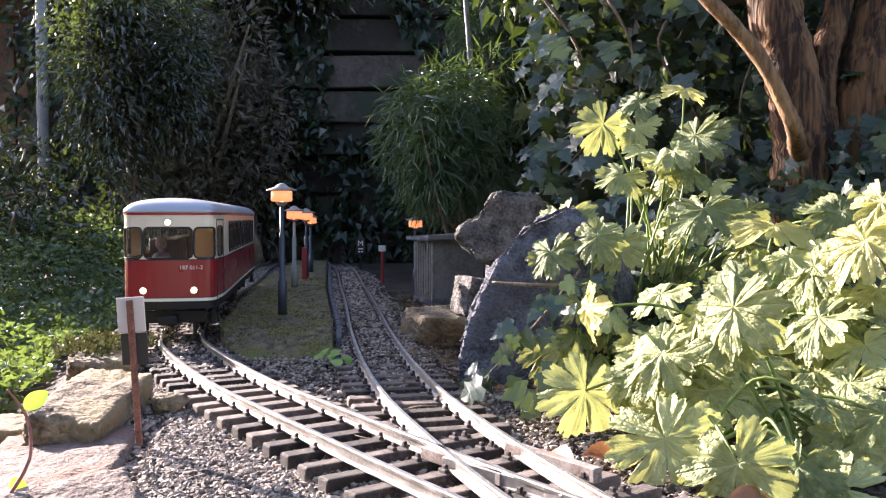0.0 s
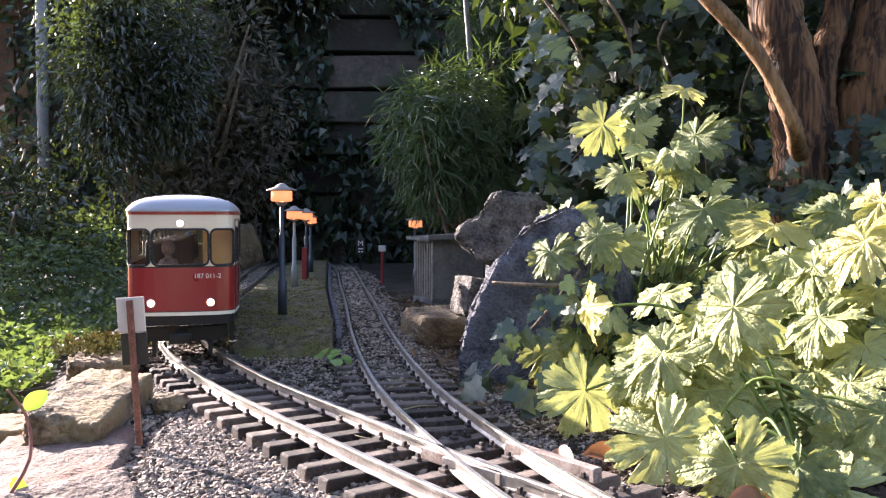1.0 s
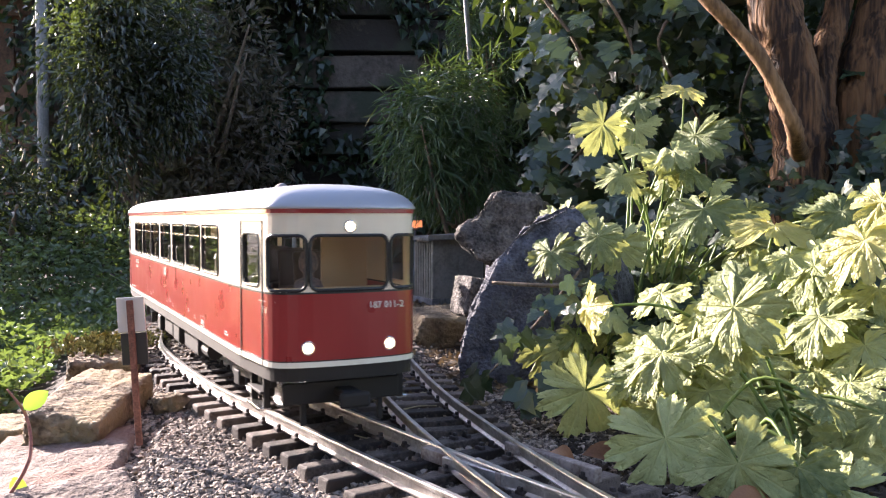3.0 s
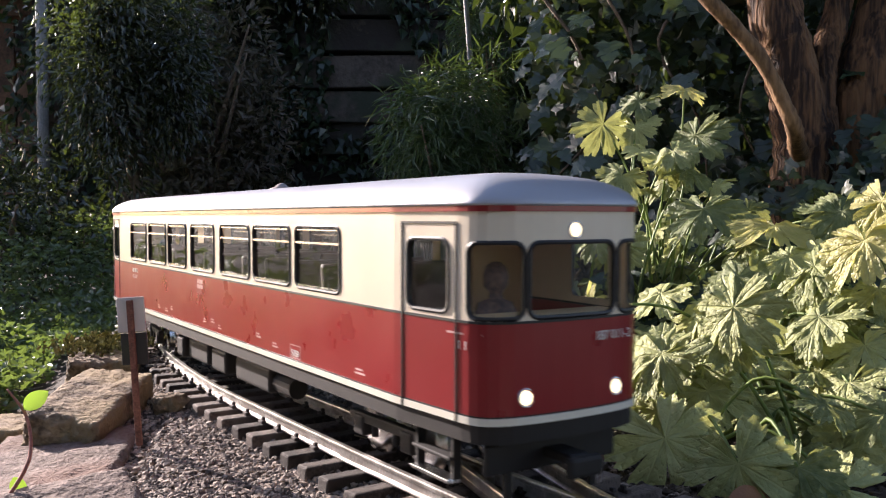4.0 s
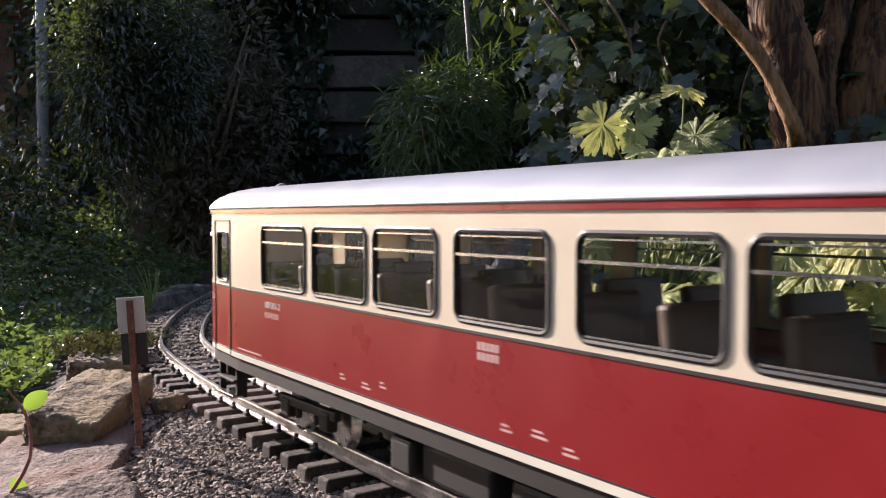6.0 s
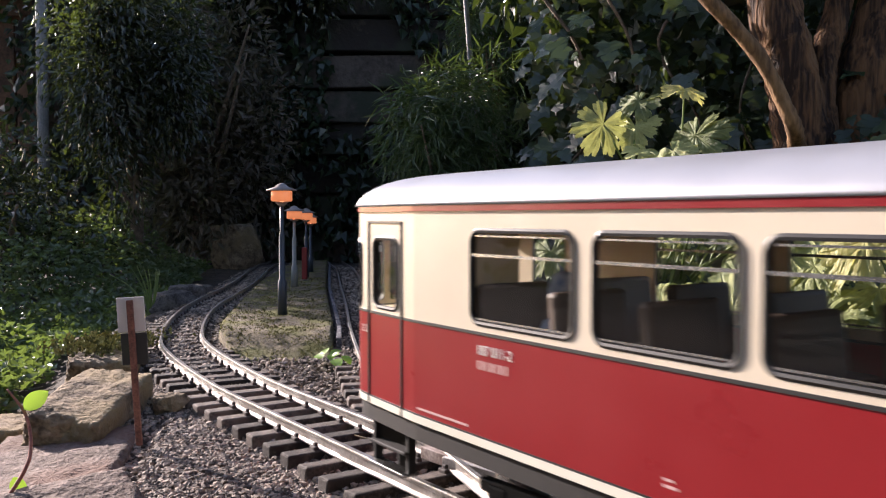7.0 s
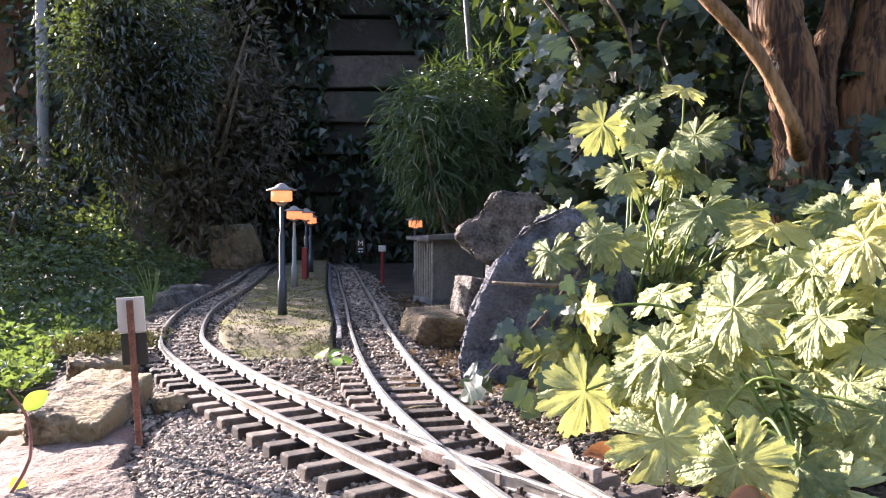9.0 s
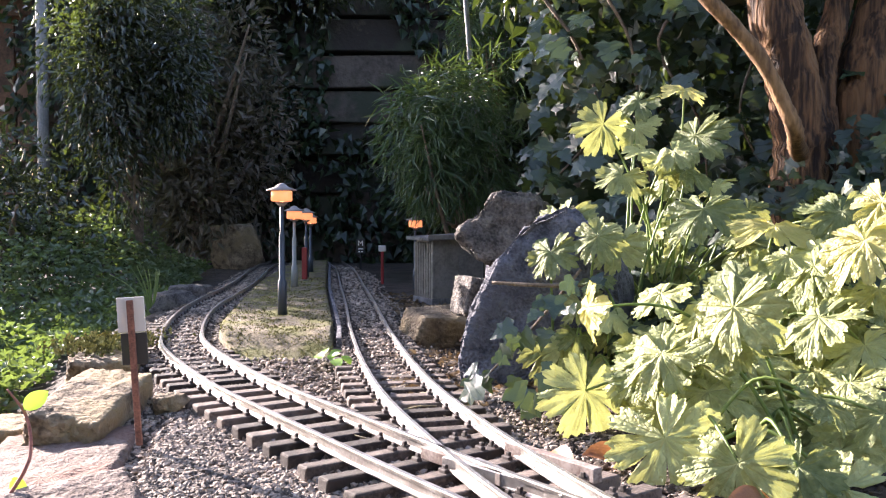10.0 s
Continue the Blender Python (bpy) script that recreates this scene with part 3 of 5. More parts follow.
def gasket(u0, u1, z0, z1, wide, r, proud, material, name="window_frame"):
    """A rounded frame lying on the body wall."""
    inner = rounded(u0, u1, z0, z1, r)
    outer = rounded(u0 - wide, u1 + wide, z0 - wide, z1 + wide, r + wide)
    n = len(inner)
    verts, faces = [], []
    ins, outs = [], []
    for i in range(n):
        for k in range(4):
            t = k / 4
            a, b = inner[i], inner[(i + 1) % n]
            c, d = outer[i], outer[(i + 1) % n]
            ins.append((a[0] + (b[0] - a[0]) * t, a[1] + (b[1] - a[1]) * t))
            outs.append((c[0] + (d[0] - c[0]) * t, c[1] + (d[1] - c[1]) * t))
    n = len(ins)
    for a, c in zip(ins, outs):
        mid = ((a[0] + c[0]) / 2, (a[1] + c[1]) / 2)
        verts += [on_body(c[0], c[1], 0.0001), on_body(mid[0], mid[1], proud), on_body(a[0], a[1], proud * 0.7), on_body(a[0], a[1], -0.0016)]
    for i in range(n):
        j = (i + 1) % n
        for k in range(3):
            faces.append((i * 4 + k, i * 4 + k + 1, j * 4 + k + 1, j * 4 + k))
    return mesh_of(name, verts, faces, material)


def pane(u0, u1, z0, z1, name="window_pane"):
    k = max(1, int((u1 - u0) / 0.006))
    verts, faces = [], []
    for i in range(k + 1):
        u = u0 + (u1 - u0) * i / k
        verts += [on_body(u, z0, -0.001), on_body(u, z1, -0.001)]
    for i in range(k):
        faces.append((2 * i, 2 * i + 1, 2 * i + 3, 2 * i + 2))
    return mesh_of(name, verts, faces, M_GLASS)


def bar_on_body(u0, u1, z0, z1, proud, material, name):
    k = max(1, int((u1 - u0) / 0.01))
    verts, faces = [], []
    for i in range(k + 1):
        u = u0 + (u1 - u0) * i / k
        verts += [on_body(u, z0, 0.00005), on_body(u, z0, proud), on_body(u, z1, proud), on_body(u, z1, 0.00005)]
    for i in range(k):
        for m in range(4):
            faces.append((i * 4 + m, i * 4 + (m + 1) % 4, i * 4 + 4 + (m + 1) % 4, i * 4 + 4 + m))
    faces += [(0, 1, 2, 3), (k * 4 + 3, k * 4 + 2, k * 4 + 1, k * 4)]
    return mesh_of(name, verts, faces, material)


def lettering(text, size, material, parent, m, name="lettering", label=""):
    c = bpy.data.curves.new("letters", "FONT")
    c.body, c.size, c.extrude = text, size, 0.00012
    c.align_x = "CENTER"
    c.resolution_u = 3
    tmp = bpy.data.objects.new("letters", c)
    scene.collection.objects.link(tmp)
    me = bpy.data.meshes.new_from_object(tmp.evaluated_get(bpy.context.evaluated_depsgraph_get()))
    bpy.data.objects.remove(tmp)
    me.materials.clear()
    me.materials.append(material)
    ob = link(name, me, parent, label)
    ob.matrix_basis = m
    return ob


SIDE_WINDOWS = [(-0.1985, -0.1325), (-0.2722, -0.2045), (-0.3430, -0.2775), (-0.4185, -0.3555), (-0.4880, -0.4300), (-0.5565, -0.4932), (-0.6290, -0.5639)]


def build_railcar():
    car = thing("railcar", "red and cream model railcar with silver roof and lit headlamps", "model train")
    holes, frames = [], []
    for side in (1, -1):
        for y0, y1 in SIDE_WINDOWS:
            u = sorted((u_of(y0, side), u_of(y1, side)))
            frames.append(("side", u[0] + 0.0022, u[1] - 0.0022, 0.0950, 0.1308))
        for y0, y1 in ((-0.0610, -0.0255), (-0.7170, -0.6880)):
            u = sorted((u_of(y0, side), u_of(y1, side)))
            frames.append(("door", u[0] + 0.002, u[1] - 0.002, 0.0942, 0.1262))
    total, half = RING_U[-1], RING_U[-1] / 2
    for base in (0.0, half):
        a, b, c = u_front(0.0248), u_front(0.0288), u_front(0.0488)
        frames.append(("end", base - a, base + a, 0.0928, 0.1248))
        frames.append(("end", base + b, base + c, 0.0928, 0.1248))
        frames.append(("end", base - c, base - b, 0.0928, 0.1248))
    for _, u0, u1, z0, z1 in frames:
        holes.append((u0, u1, z0, z1))

    def shell(name, z0, z1, off, material, label, hs=()):
        v, f = band(z0, z1, off, hs)
        ob = link(name, mesh_of(name, v, f, material, False), car, label)
        return ob
    shell("skirt", Z_SKIRT, Z_LINE0, -0.0012, M_BLACK, "black lower skirt")
    shell("trim_line", Z_LINE0, Z_LINE1, 0.0003, M_WHITE, "ivory trim line")
    # black band standing for the dark shadow edge above the trim
    shell("trim_shadow", Z_LINE1, Z_LINE1 + 0.0008, 0.0002, M_RUBBER, "thin black band drawn as the shadow edge over the trim line")
    shell("lower_panel", Z_LINE1 + 0.0008, Z_BELT, 0.0, M_RED, "red painted lower body")
    shell("belt_rail", Z_BELT, Z_BELT + 0.0012, 0.0004, M_RUBBER, "thin dark belt line")
    upper = shell("window_band", Z_BELT + 0.0012, Z_EAVE, 0.0, M_CREAM, "cream painted window band", holes)
    shell("eave_line", Z_EAVE, Z_ROOF, 0.0009, M_RED, "thin red line under the roof")
    # roof
    levels = [(Z_ROOF, -0.0013), (0.1436, -0.0014), (0.1462, 0.0), (0.1490, 0.0024), (0.1516, 0.0058), (0.1540, 0.0104), (0.1560, 0.0165), (0.1576, 0.0245), (0.1587, 0.034), (0.1593, 0.045), (0.1595, 0.052)]
    dens = dense([tuple(p) for p in RING], 0.03)
    verts, faces, k = [], [], len(dens)
    for z, inset in levels:
        for x, y in dens:
            cy = -LEN / 2
            verts.append((x * (1 - inset / HW), cy + (y - cy) * (1 - inset * 1.05 / (LEN / 2)), z))
    for i in range(len(levels) - 1):
        for j in range(k):
            faces.append((i * k + j, i * k + (j + 1) % k, (i + 1) * k + (j + 1) % k, (i + 1) * k + j)[::-1])
    faces.append(tuple((len(levels) - 1) * k + j for j in range(k))[::-1])
    faces.append(tuple(range(k)))
    link("roof", mesh_of("roof", verts, faces, M_ROOF, True), car, "domed silver-grey roof")
    # windows
    for kind, u0, u1, z0, z1 in frames:
        fr = link("window_frame", gasket(u0, u1, z0, z1, 0.0020, 0.0042, 0.0009, M_RUBBER), car, "black rounded window gasket")
        g = link("window_pane", pane(u0 - 0.0012, u1 + 0.0012, z0 - 0.0012, z1 + 0.0012), fr)
        g.visible_shadow = False
        if kind == "side":
            link("window_bar", bar_on_body(u0 + 0.0004, u1 - 0.0004, z1 - 0.0096, z1 - 0.0084, 0.0006, M_CHROME, "window_bar"), fr, "bright metal transom")
            link("window_bar", bar_on_body(u0 + 0.003, u1 - 0.003, z1 - 0.0016, z1 - 0.0009, 0.0005, M_CHROME, "window_bar"), fr)
            link("window_bar", bar_on_body(u0 + 0.003, u1 - 0.003, z0 + 0.0006, z0 + 0.0014, 0.0005, M_CHROME, "window_bar"), fr)
    # door grooves
    for side in (1, -1):
        for y0, y1 in ((-0.0652, -0.0205), (-0.7225, -0.6850)):
            u = sorted((u_of(y0, side), u_of(y1, side)))
            for a, b, z0, z1 in ((u[0], u[0] + 0.0010, Z_LINE1 - 0.004, 0.1348), (u[1] - 0.0010, u[1], Z_LINE1 - 0.004, 0.1348), (u[0], u[1], 0.1342, 0.1352)):
                link("door_groove", bar_on_body(a, b, z0, z1, 0.0006, M_RUBBER, "door_groove"), car)
    # lamps
    for base, lit in ((0, True), (1, False)):
        sgn = 1 if base == 0 else -1
        y0 = 0.0 if base == 0 else -LEN
        for x, z, r in ((0.0268, 0.0562, 0.0046), (-0.0268, 0.0562, 0.0046), (0.0, 0.1314, 0.0042)):
            yy = y0 + sgn * (0.0022 if x == 0 else 0.0004)
            rot = Matrix.Rotation(radians(-90 * sgn), 4, "X")
            h = part("headlight", turned([(r, 0), (r, 0.002), (r * 0.86, 0.0026), (r * 0.8, 0.0016)], 16), M_CHROME, car, "round headlight in a metal ring")
            h.matrix_basis = Matrix.Translation((x, yy - sgn * 0.001, z)) @ rot
            ln = part("lens", turned([(r * 0.82, 0.0012), (r * 0.7, 0.0024), (r * 0.35, 0.0031)], 14), M_HEADLIGHT if lit else M_GLASS, h, "glowing headlight lens" if lit else "")
    # writing and marks
    up = Matrix.Rotation(radians(90), 4, "X")
    lettering("187 011-2", 0.0062, M_LETTER, car, pose(-0.0245, 0.0023, 0.0795) @ pose(0, 0, 0, 0, 0, 186) @ up, label="white running number")
    s_side = lambda y, z: pose(*on_body(u_of(y), z, 0.00015)) @ pose(0, 0, 0, 0, 0, 94 if y > -0.07 else (86 if y < -0.68 else 90)) @ up
    lettering("1 1", 0.0058, M_LETTER, car, s_side(-0.0165, 0.0775))
    lettering("2 2", 0.0052, M_LETTER, car, s_side(-0.7270, 0.0795))
    lettering("187 011-2", 0.0058, M_LETTER, car, s_side(-0.6120, 0.0815), label="white running number")
    lettering("5050", 0.0058, M_LETTER, car, s_side(-0.1985, 0.0505))
    lettering("187 011-2", 0.0068, M_LETTER, car, pose(0.0245, -LEN - 0.0022, 0.0795) @ up)

    def mark(y, z, w, h):
        link("mark", bar_on_body(u_of(y + w / 2), u_of(y - w / 2), z, z + h, 0.00012, M_FAINT, "mark"), car)
    for k in range(7):
        mark(-0.6225 + k * 0.0031, 0.0755, 0.0011 + 0.0006 * (k % 2), 0.0036)
    for row in (0.0794, 0.0836):
        for k in range(5):
            mark(-0.400 + k * 0.0030, row, 0.0021, 0.0032)
    for y, z, w in ((-0.017, 0.0842, 0.022), (-0.11, 0.0525, 0.012), (-0.232, 0.052, 0.010), (-0.262, 0.055, 0.008), (-0.345, 0.052, 0.008), (-0.362, 0.055, 0.009),
                    (-0.382, 0.0535, 0.007), (-0.478, 0.055, 0.006), (-0.495, 0.052, 0.009), (-0.52, 0.053, 0.006), (-0.65, 0.0505, 0.040)):
        mark(y, z, w, 0.0010)
        if w < 0.02:
            mark(y - 0.001, z + 0.0021, w * 0.7, 0.0009)
    for y in (-0.2065, -0.1905):
        mark(y, 0.0492, 0.0005, 0.0082)
    mark(-0.1985, 0.0492, 0.0165, 0.0005)
    mark(-0.1985, 0.0570, 0.0165, 0.0005)
    # inside
    part("floor_pan", box(2 * HW - 0.010, LEN - 0.034, 0.003, (0, -LEN / 2, 0.062)), M_SEAT, car)
    part("inner_ceiling", box(2 * HW - 0.010, LEN - 0.036, 0.002, (0, -LEN / 2, 0.1385)), M_INNER, car)
    seat = bmesh.new()
    box(0.036, 0.006, 0.036, (0, -0.012, 0.028), 0.002, seat, Matrix.Rotation(0.12, 4, "X"))
    box(0.036, 0.022, 0.008, (0, 0, 0.012), 0.002, seat)
    sm = bpy.data.meshes.new("seat")
    seat.to_mesh(sm)
    seat.free()
    sm.materials.append(M_SEAT)
    for k in range(11):
        for x in (0.031, -0.031):
            link("seat", sm, car, "brown passenger seat").location = (x, -0.155 - k * 0.046, 0.0635)
    for y in (-0.105, -0.645):
        part("bulkhead", box(0.036, 0.002, 0.074, (0.034 if y < -0.5 else -0.034, y, 0.1005)), M_INNER, car)
    for y in (-0.02, -LEN + 0.02):
        part("cab_desk", box(0.088, 0.018, 0.028, (0, y, 0.0775), 0.002), M_INNER, car, "pale driver's desk")
    # under the floor
    part("underframe", box(0.07, LEN - 0.06, 0.014, (0, -LEN / 2, 0.038), 0.002), M_BLACK, car, "black underframe")
    for y, w, x in ((-0.30, 0.07, 0.034), (-0.37, 0.035, 0.036), (-0.43, 0.055, 0.034), (-0.47, 0.02, 0.038), (-0.34, 0.06, -0.034)):
        part("equipment_box", box(0.022, w, 0.018, (x, y, 0.0235), 0.0025), M_BLACK, car, "black equipment case under the floor")
    part("air_tank", rod(0.007, 0.007, 0.06, (0.036, -0.235, 0.022), 12, rot=Matrix.Rotation(radians(90), 4, "X")), M_BLACK, car)
    for y in (0.004, -LEN - 0.004):
        sg = 1 if y > 0 else -1
        c = bmesh.new()
        box(0.012, 0.03, 0.005, (0, y - sg * 0.012, 0.026), 0.001, c)
        box(0.020, 0.005, 0.010, (0, y + sg * 0.006, 0.0235), 0.002, c)
        part("coupler", c, M_BLACK, car)
    for y in (-0.014, -LEN + 0.014):
        part("rail_guard", box(0.078, 0.004, 0.014, (0, y, 0.0255), 0.001), M_BLACK, car, "black rail guard")
        for x in (0.026, -0.026):
            part("guard_iron", box(0.004, 0.003, 0.018, (x, y, 0.0135), 0.0008), M_BLACK, car)
    # steps below the doors
    for y in (-0.043, -0.704):
        for sx in (1, -1):
            st = part("step", box(0.008, 0.034, 0.0022, (sx * 0.0475, y, 0.0150), 0.0005), M_CHROME, car, "worn metal footstep below the door")
            part("step_tread", box(0.007, 0.034, 0.0018, (sx * 0.0470, y, 0.0255), 0.0005), M_BLACK, st)
            for dy in (-0.016, 0.016):
                part("step_bracket", box(0.0045, 0.0028, 0.0230, (sx * 0.0460, y + dy, 0.0268), 0.0005), M_BLACK, st)
    bogies = []
    wheel = turned([(0.003, -0.0022), (0.0125, -0.0022), (0.0148, -0.002), (0.0150, 0.0016), (0.0172, 0.0018), (0.0172, 0.0030), (0.011, 0.0030), (0.010, 0.0015), (0.004, 0.0015), (0.003, 0.0036)], 22)
    wm = bpy.data.meshes.new("wheel")
    wheel.to_mesh(wm)
    wheel.free()
    wm.materials.append(M_CHROME)
    for y in (-0.120, -0.608):
        b = new("bogie")
        b.parent = car
        b.location = (0, y, 0.0)
        b.empty_display_size = 0.01
        tagged(b, "black four-wheeled bogie")
        for x in (0.033, -0.033):
            f = bmesh.new()
            box(0.005, 0.076, 0.006, (x, 0, 0.021), 0.001, f)
            for yy in (-0.026, 0.026):
                box(0.007, 0.012, 0.012, (x, yy, 0.0165), 0.0015, f)
                rod(0.0022, 0.0022, 0.010, (x, yy * 0.45, 0.012), 8, f)
            part("side_frame", f, M_BLACK, b)
        sets = []
        for yy in (-0.026, 0.026):
            ax = new("wheelset")
            ax.parent = b
            ax.location = (0, yy, 0.0150)
            ax.empty_display_size = 0.01
            for sx in (1, -1):
                w = link("wheel", wm, ax, "metal wheel")
                w.matrix_basis = pose(sx * 0.0225, 0, 0, 0, -90 * sx, 0)
            sets.append(ax)
        bogies.append((b, y, sets))
    return car, bogies


railcar, bogies = build_railcar()


def figure(name, label, material, seat_at):
    """A small painted figurine, sitting: one plain mesh."""
    bm = bmesh.new()
    turned([(0.0105, 0), (0.0115, 0.006), (0.0095, 0.016), (0.0105, 0.024), (0.0085, 0.029), (0.0035, 0.031), (0.0035, 0.034), (0.0062, 0.037), (0.0066, 0.042), (0.005, 0.047), (0.002, 0.049)], 12, bm)
    box(0.018, 0.02, 0.008, (0, 0.012, 0.004), 0.003, bm)
    me = bpy.data.meshes.new(name)
    bm.to_mesh(me)
    bm.free()
    me.materials.append(material)
    return tagged(new(name, me), label, "figurine"), Vector(seat_at)


riders = [figure("figurine", "small dark painted figurine seated behind the cab window", M_DRESS, (0.014, -0.040, 0.0662)),
          figure("figurine", "small blue and white painted figurine seated in the saloon", M_DRESS_PALE, (0.026, -0.602, 0.0662))]


# ---- things along the line ----
def build_lamp(at, height, lean=0.0, post=M_POST, label="station lamp with a glowing orange shade on a blue-grey post"):
    t = thing("platform_lamp", label, "lamp", at, group="model station lamps")
    h = height
    part("post", turned([(0.0062, 0), (0.0060, 0.045 * h / 0.17), (0.0042, 0.047 * h / 0.17), (0.0040, h * 0.62), (0.0028, h * 0.64), (0.0027, h - 0.022)], 12), post, t)
    part("bracket", turned([(0.003, h - 0.026), (0.0085, h - 0.0215), (0.0085, h - 0.0205), (0.003, h - 0.020)], 12), M_LAMP_CAP, t)
    part("shade", turned([(0.0125, h - 0.0195), (0.0142, h - 0.0185), (0.0142, h - 0.0065), (0.0135, h - 0.0055)], 20), M_LANTERN, t, "glowing orange glass shade")
    part("bulb", turned([(0.002, h - 0.0225), (0.0042, h - 0.0212), (0.0042, h - 0.0203), (0.002, h - 0.0198)], 10), M_BULB, t, "bright bulb")
    part("cap", turned([(0.0135, h - 0.0056), (0.0208, h - 0.0050), (0.0205, h - 0.0040), (0.009, h), (0.006, h + 0.003), (0.0015, h + 0.005)], 20), M_LAMP_CAP, t, "flat metal cap")
    t.rotation_euler = (0, radians(lean), 0)
    return t


PLAT_Z = 0.006
build_lamp((-0.2166, 1.187, PLAT_Z), 0.172)
build_lamp((-0.2805, 1.662, PLAT_Z), 0.148, 0.3, M_POST_GREY, "station lamp with a glowing orange shade on a thin grey post")
build_lamp((-0.300, 1.93, PLAT_Z), 0.146, 0.4, M_POST, "far station lamp with a glowing orange shade")
build_lamp((-0.318, 2.12, PLAT_Z), 0.136, 0.0, M_POST, "far station lamp with a glowing orange shade")
build_lamp((-0.058, 1.86, -0.014), 0.150, 0.0, M_POST, "station lamp glowing orange behind the grey hut")


def build_platform():
    """A low platform with a rounded nose between the tracks, its top mossy and uneven."""
    right = lambda y: np.interp(y, (0.92, 1.1, 1.7, 2.7), (-0.112, -0.133, -0.222, -0.35))
    left = lambda y: np.interp(y, (0.92, 0.96, 1.02, 1.1, 1.7, 1.95, 2.7), (-0.20, -0.235, -0.262, -0.283, -0.365, -0.392, -0.455))
    ys, n = np.linspace(0.92, 2.7, 120), 26
    verts, faces = [], []
    for y in ys:
        for i in range(n):
            k = i / (n - 1)
            x = left(y) + (right(y) - left(y)) * k
            e = min(k, 1 - k) * 26
            nose = smoothstep(0.915, 1.02, y)
            z = -0.019 + (PLAT_Z + 0.019) * min(1, 0.35 + e * 0.65) * (0.05 + 0.95 * nose) if 0 < i < n - 1 else -0.02
            z += 0.0016 * noise.noise((x * 40, y * 40, 0)) + 0.0012 * noise.noise((x * 120, y * 120, 3))
            verts.append((x, y, min(z, PLAT_Z + 0.001)))
    for j in range(len(ys) - 1):
        for i in range(n - 1):
            faces.append((j * n + i, j * n + i + 1, (j + 1) * n + i + 1, (j + 1) * n + i))
    p = new("platform", mesh_of("platform", verts, faces, M_PLATFORM, True))
    tagged(p, "low model platform with a mossy weathered top", "platform", kind="structure")
    rs = np.random.RandomState(71)
    P = []
    while len(P) < 11000:
        y = 0.92 + 1.0 * rs.rand() ** 1.4
        x = rs.uniform(left(y) + 0.004, right(y) - 0.006)
        if noise.noise((x * 28, y * 22, 9)) + 0.5 * noise.noise((x * 80, y * 80, 2)) < rs.uniform(-0.5, 0.45):
            continue
        nose = smoothstep(0.915, 1.02, y)
        P.append((x, y, -0.019 + (PLAT_Z + 0.019) * (0.05 + 0.95 * nose) - 0.0006))
    D = rs.normal(size=(len(P), 3)) + np.array((0, 0, 1.0))
    ln = rs.uniform(0.0012, 0.0030, len(P))
    cloud("platform_moss", P, D, ln, ln * 0.7, M_MOSS, None, "tufts of yellow-green moss on the platform top", "moss", 72, "stuff")
    kerb = bmesh.new()
    for y in np.arange(0.98, 2.6, 0.06):
        x0, x1 = right(y), right(y + 0.056)
        box(0.006, 0.057, 0.024, ((x0 + x1) / 2 + 0.003, y + 0.028, -0.0090), 0.001, kerb, Matrix.Rotation(math.atan2(x0 - x1, 0.056), 4, "Z"))
    k = part("platform_edge", kerb, M_SLATE, p, "dark upright edging")



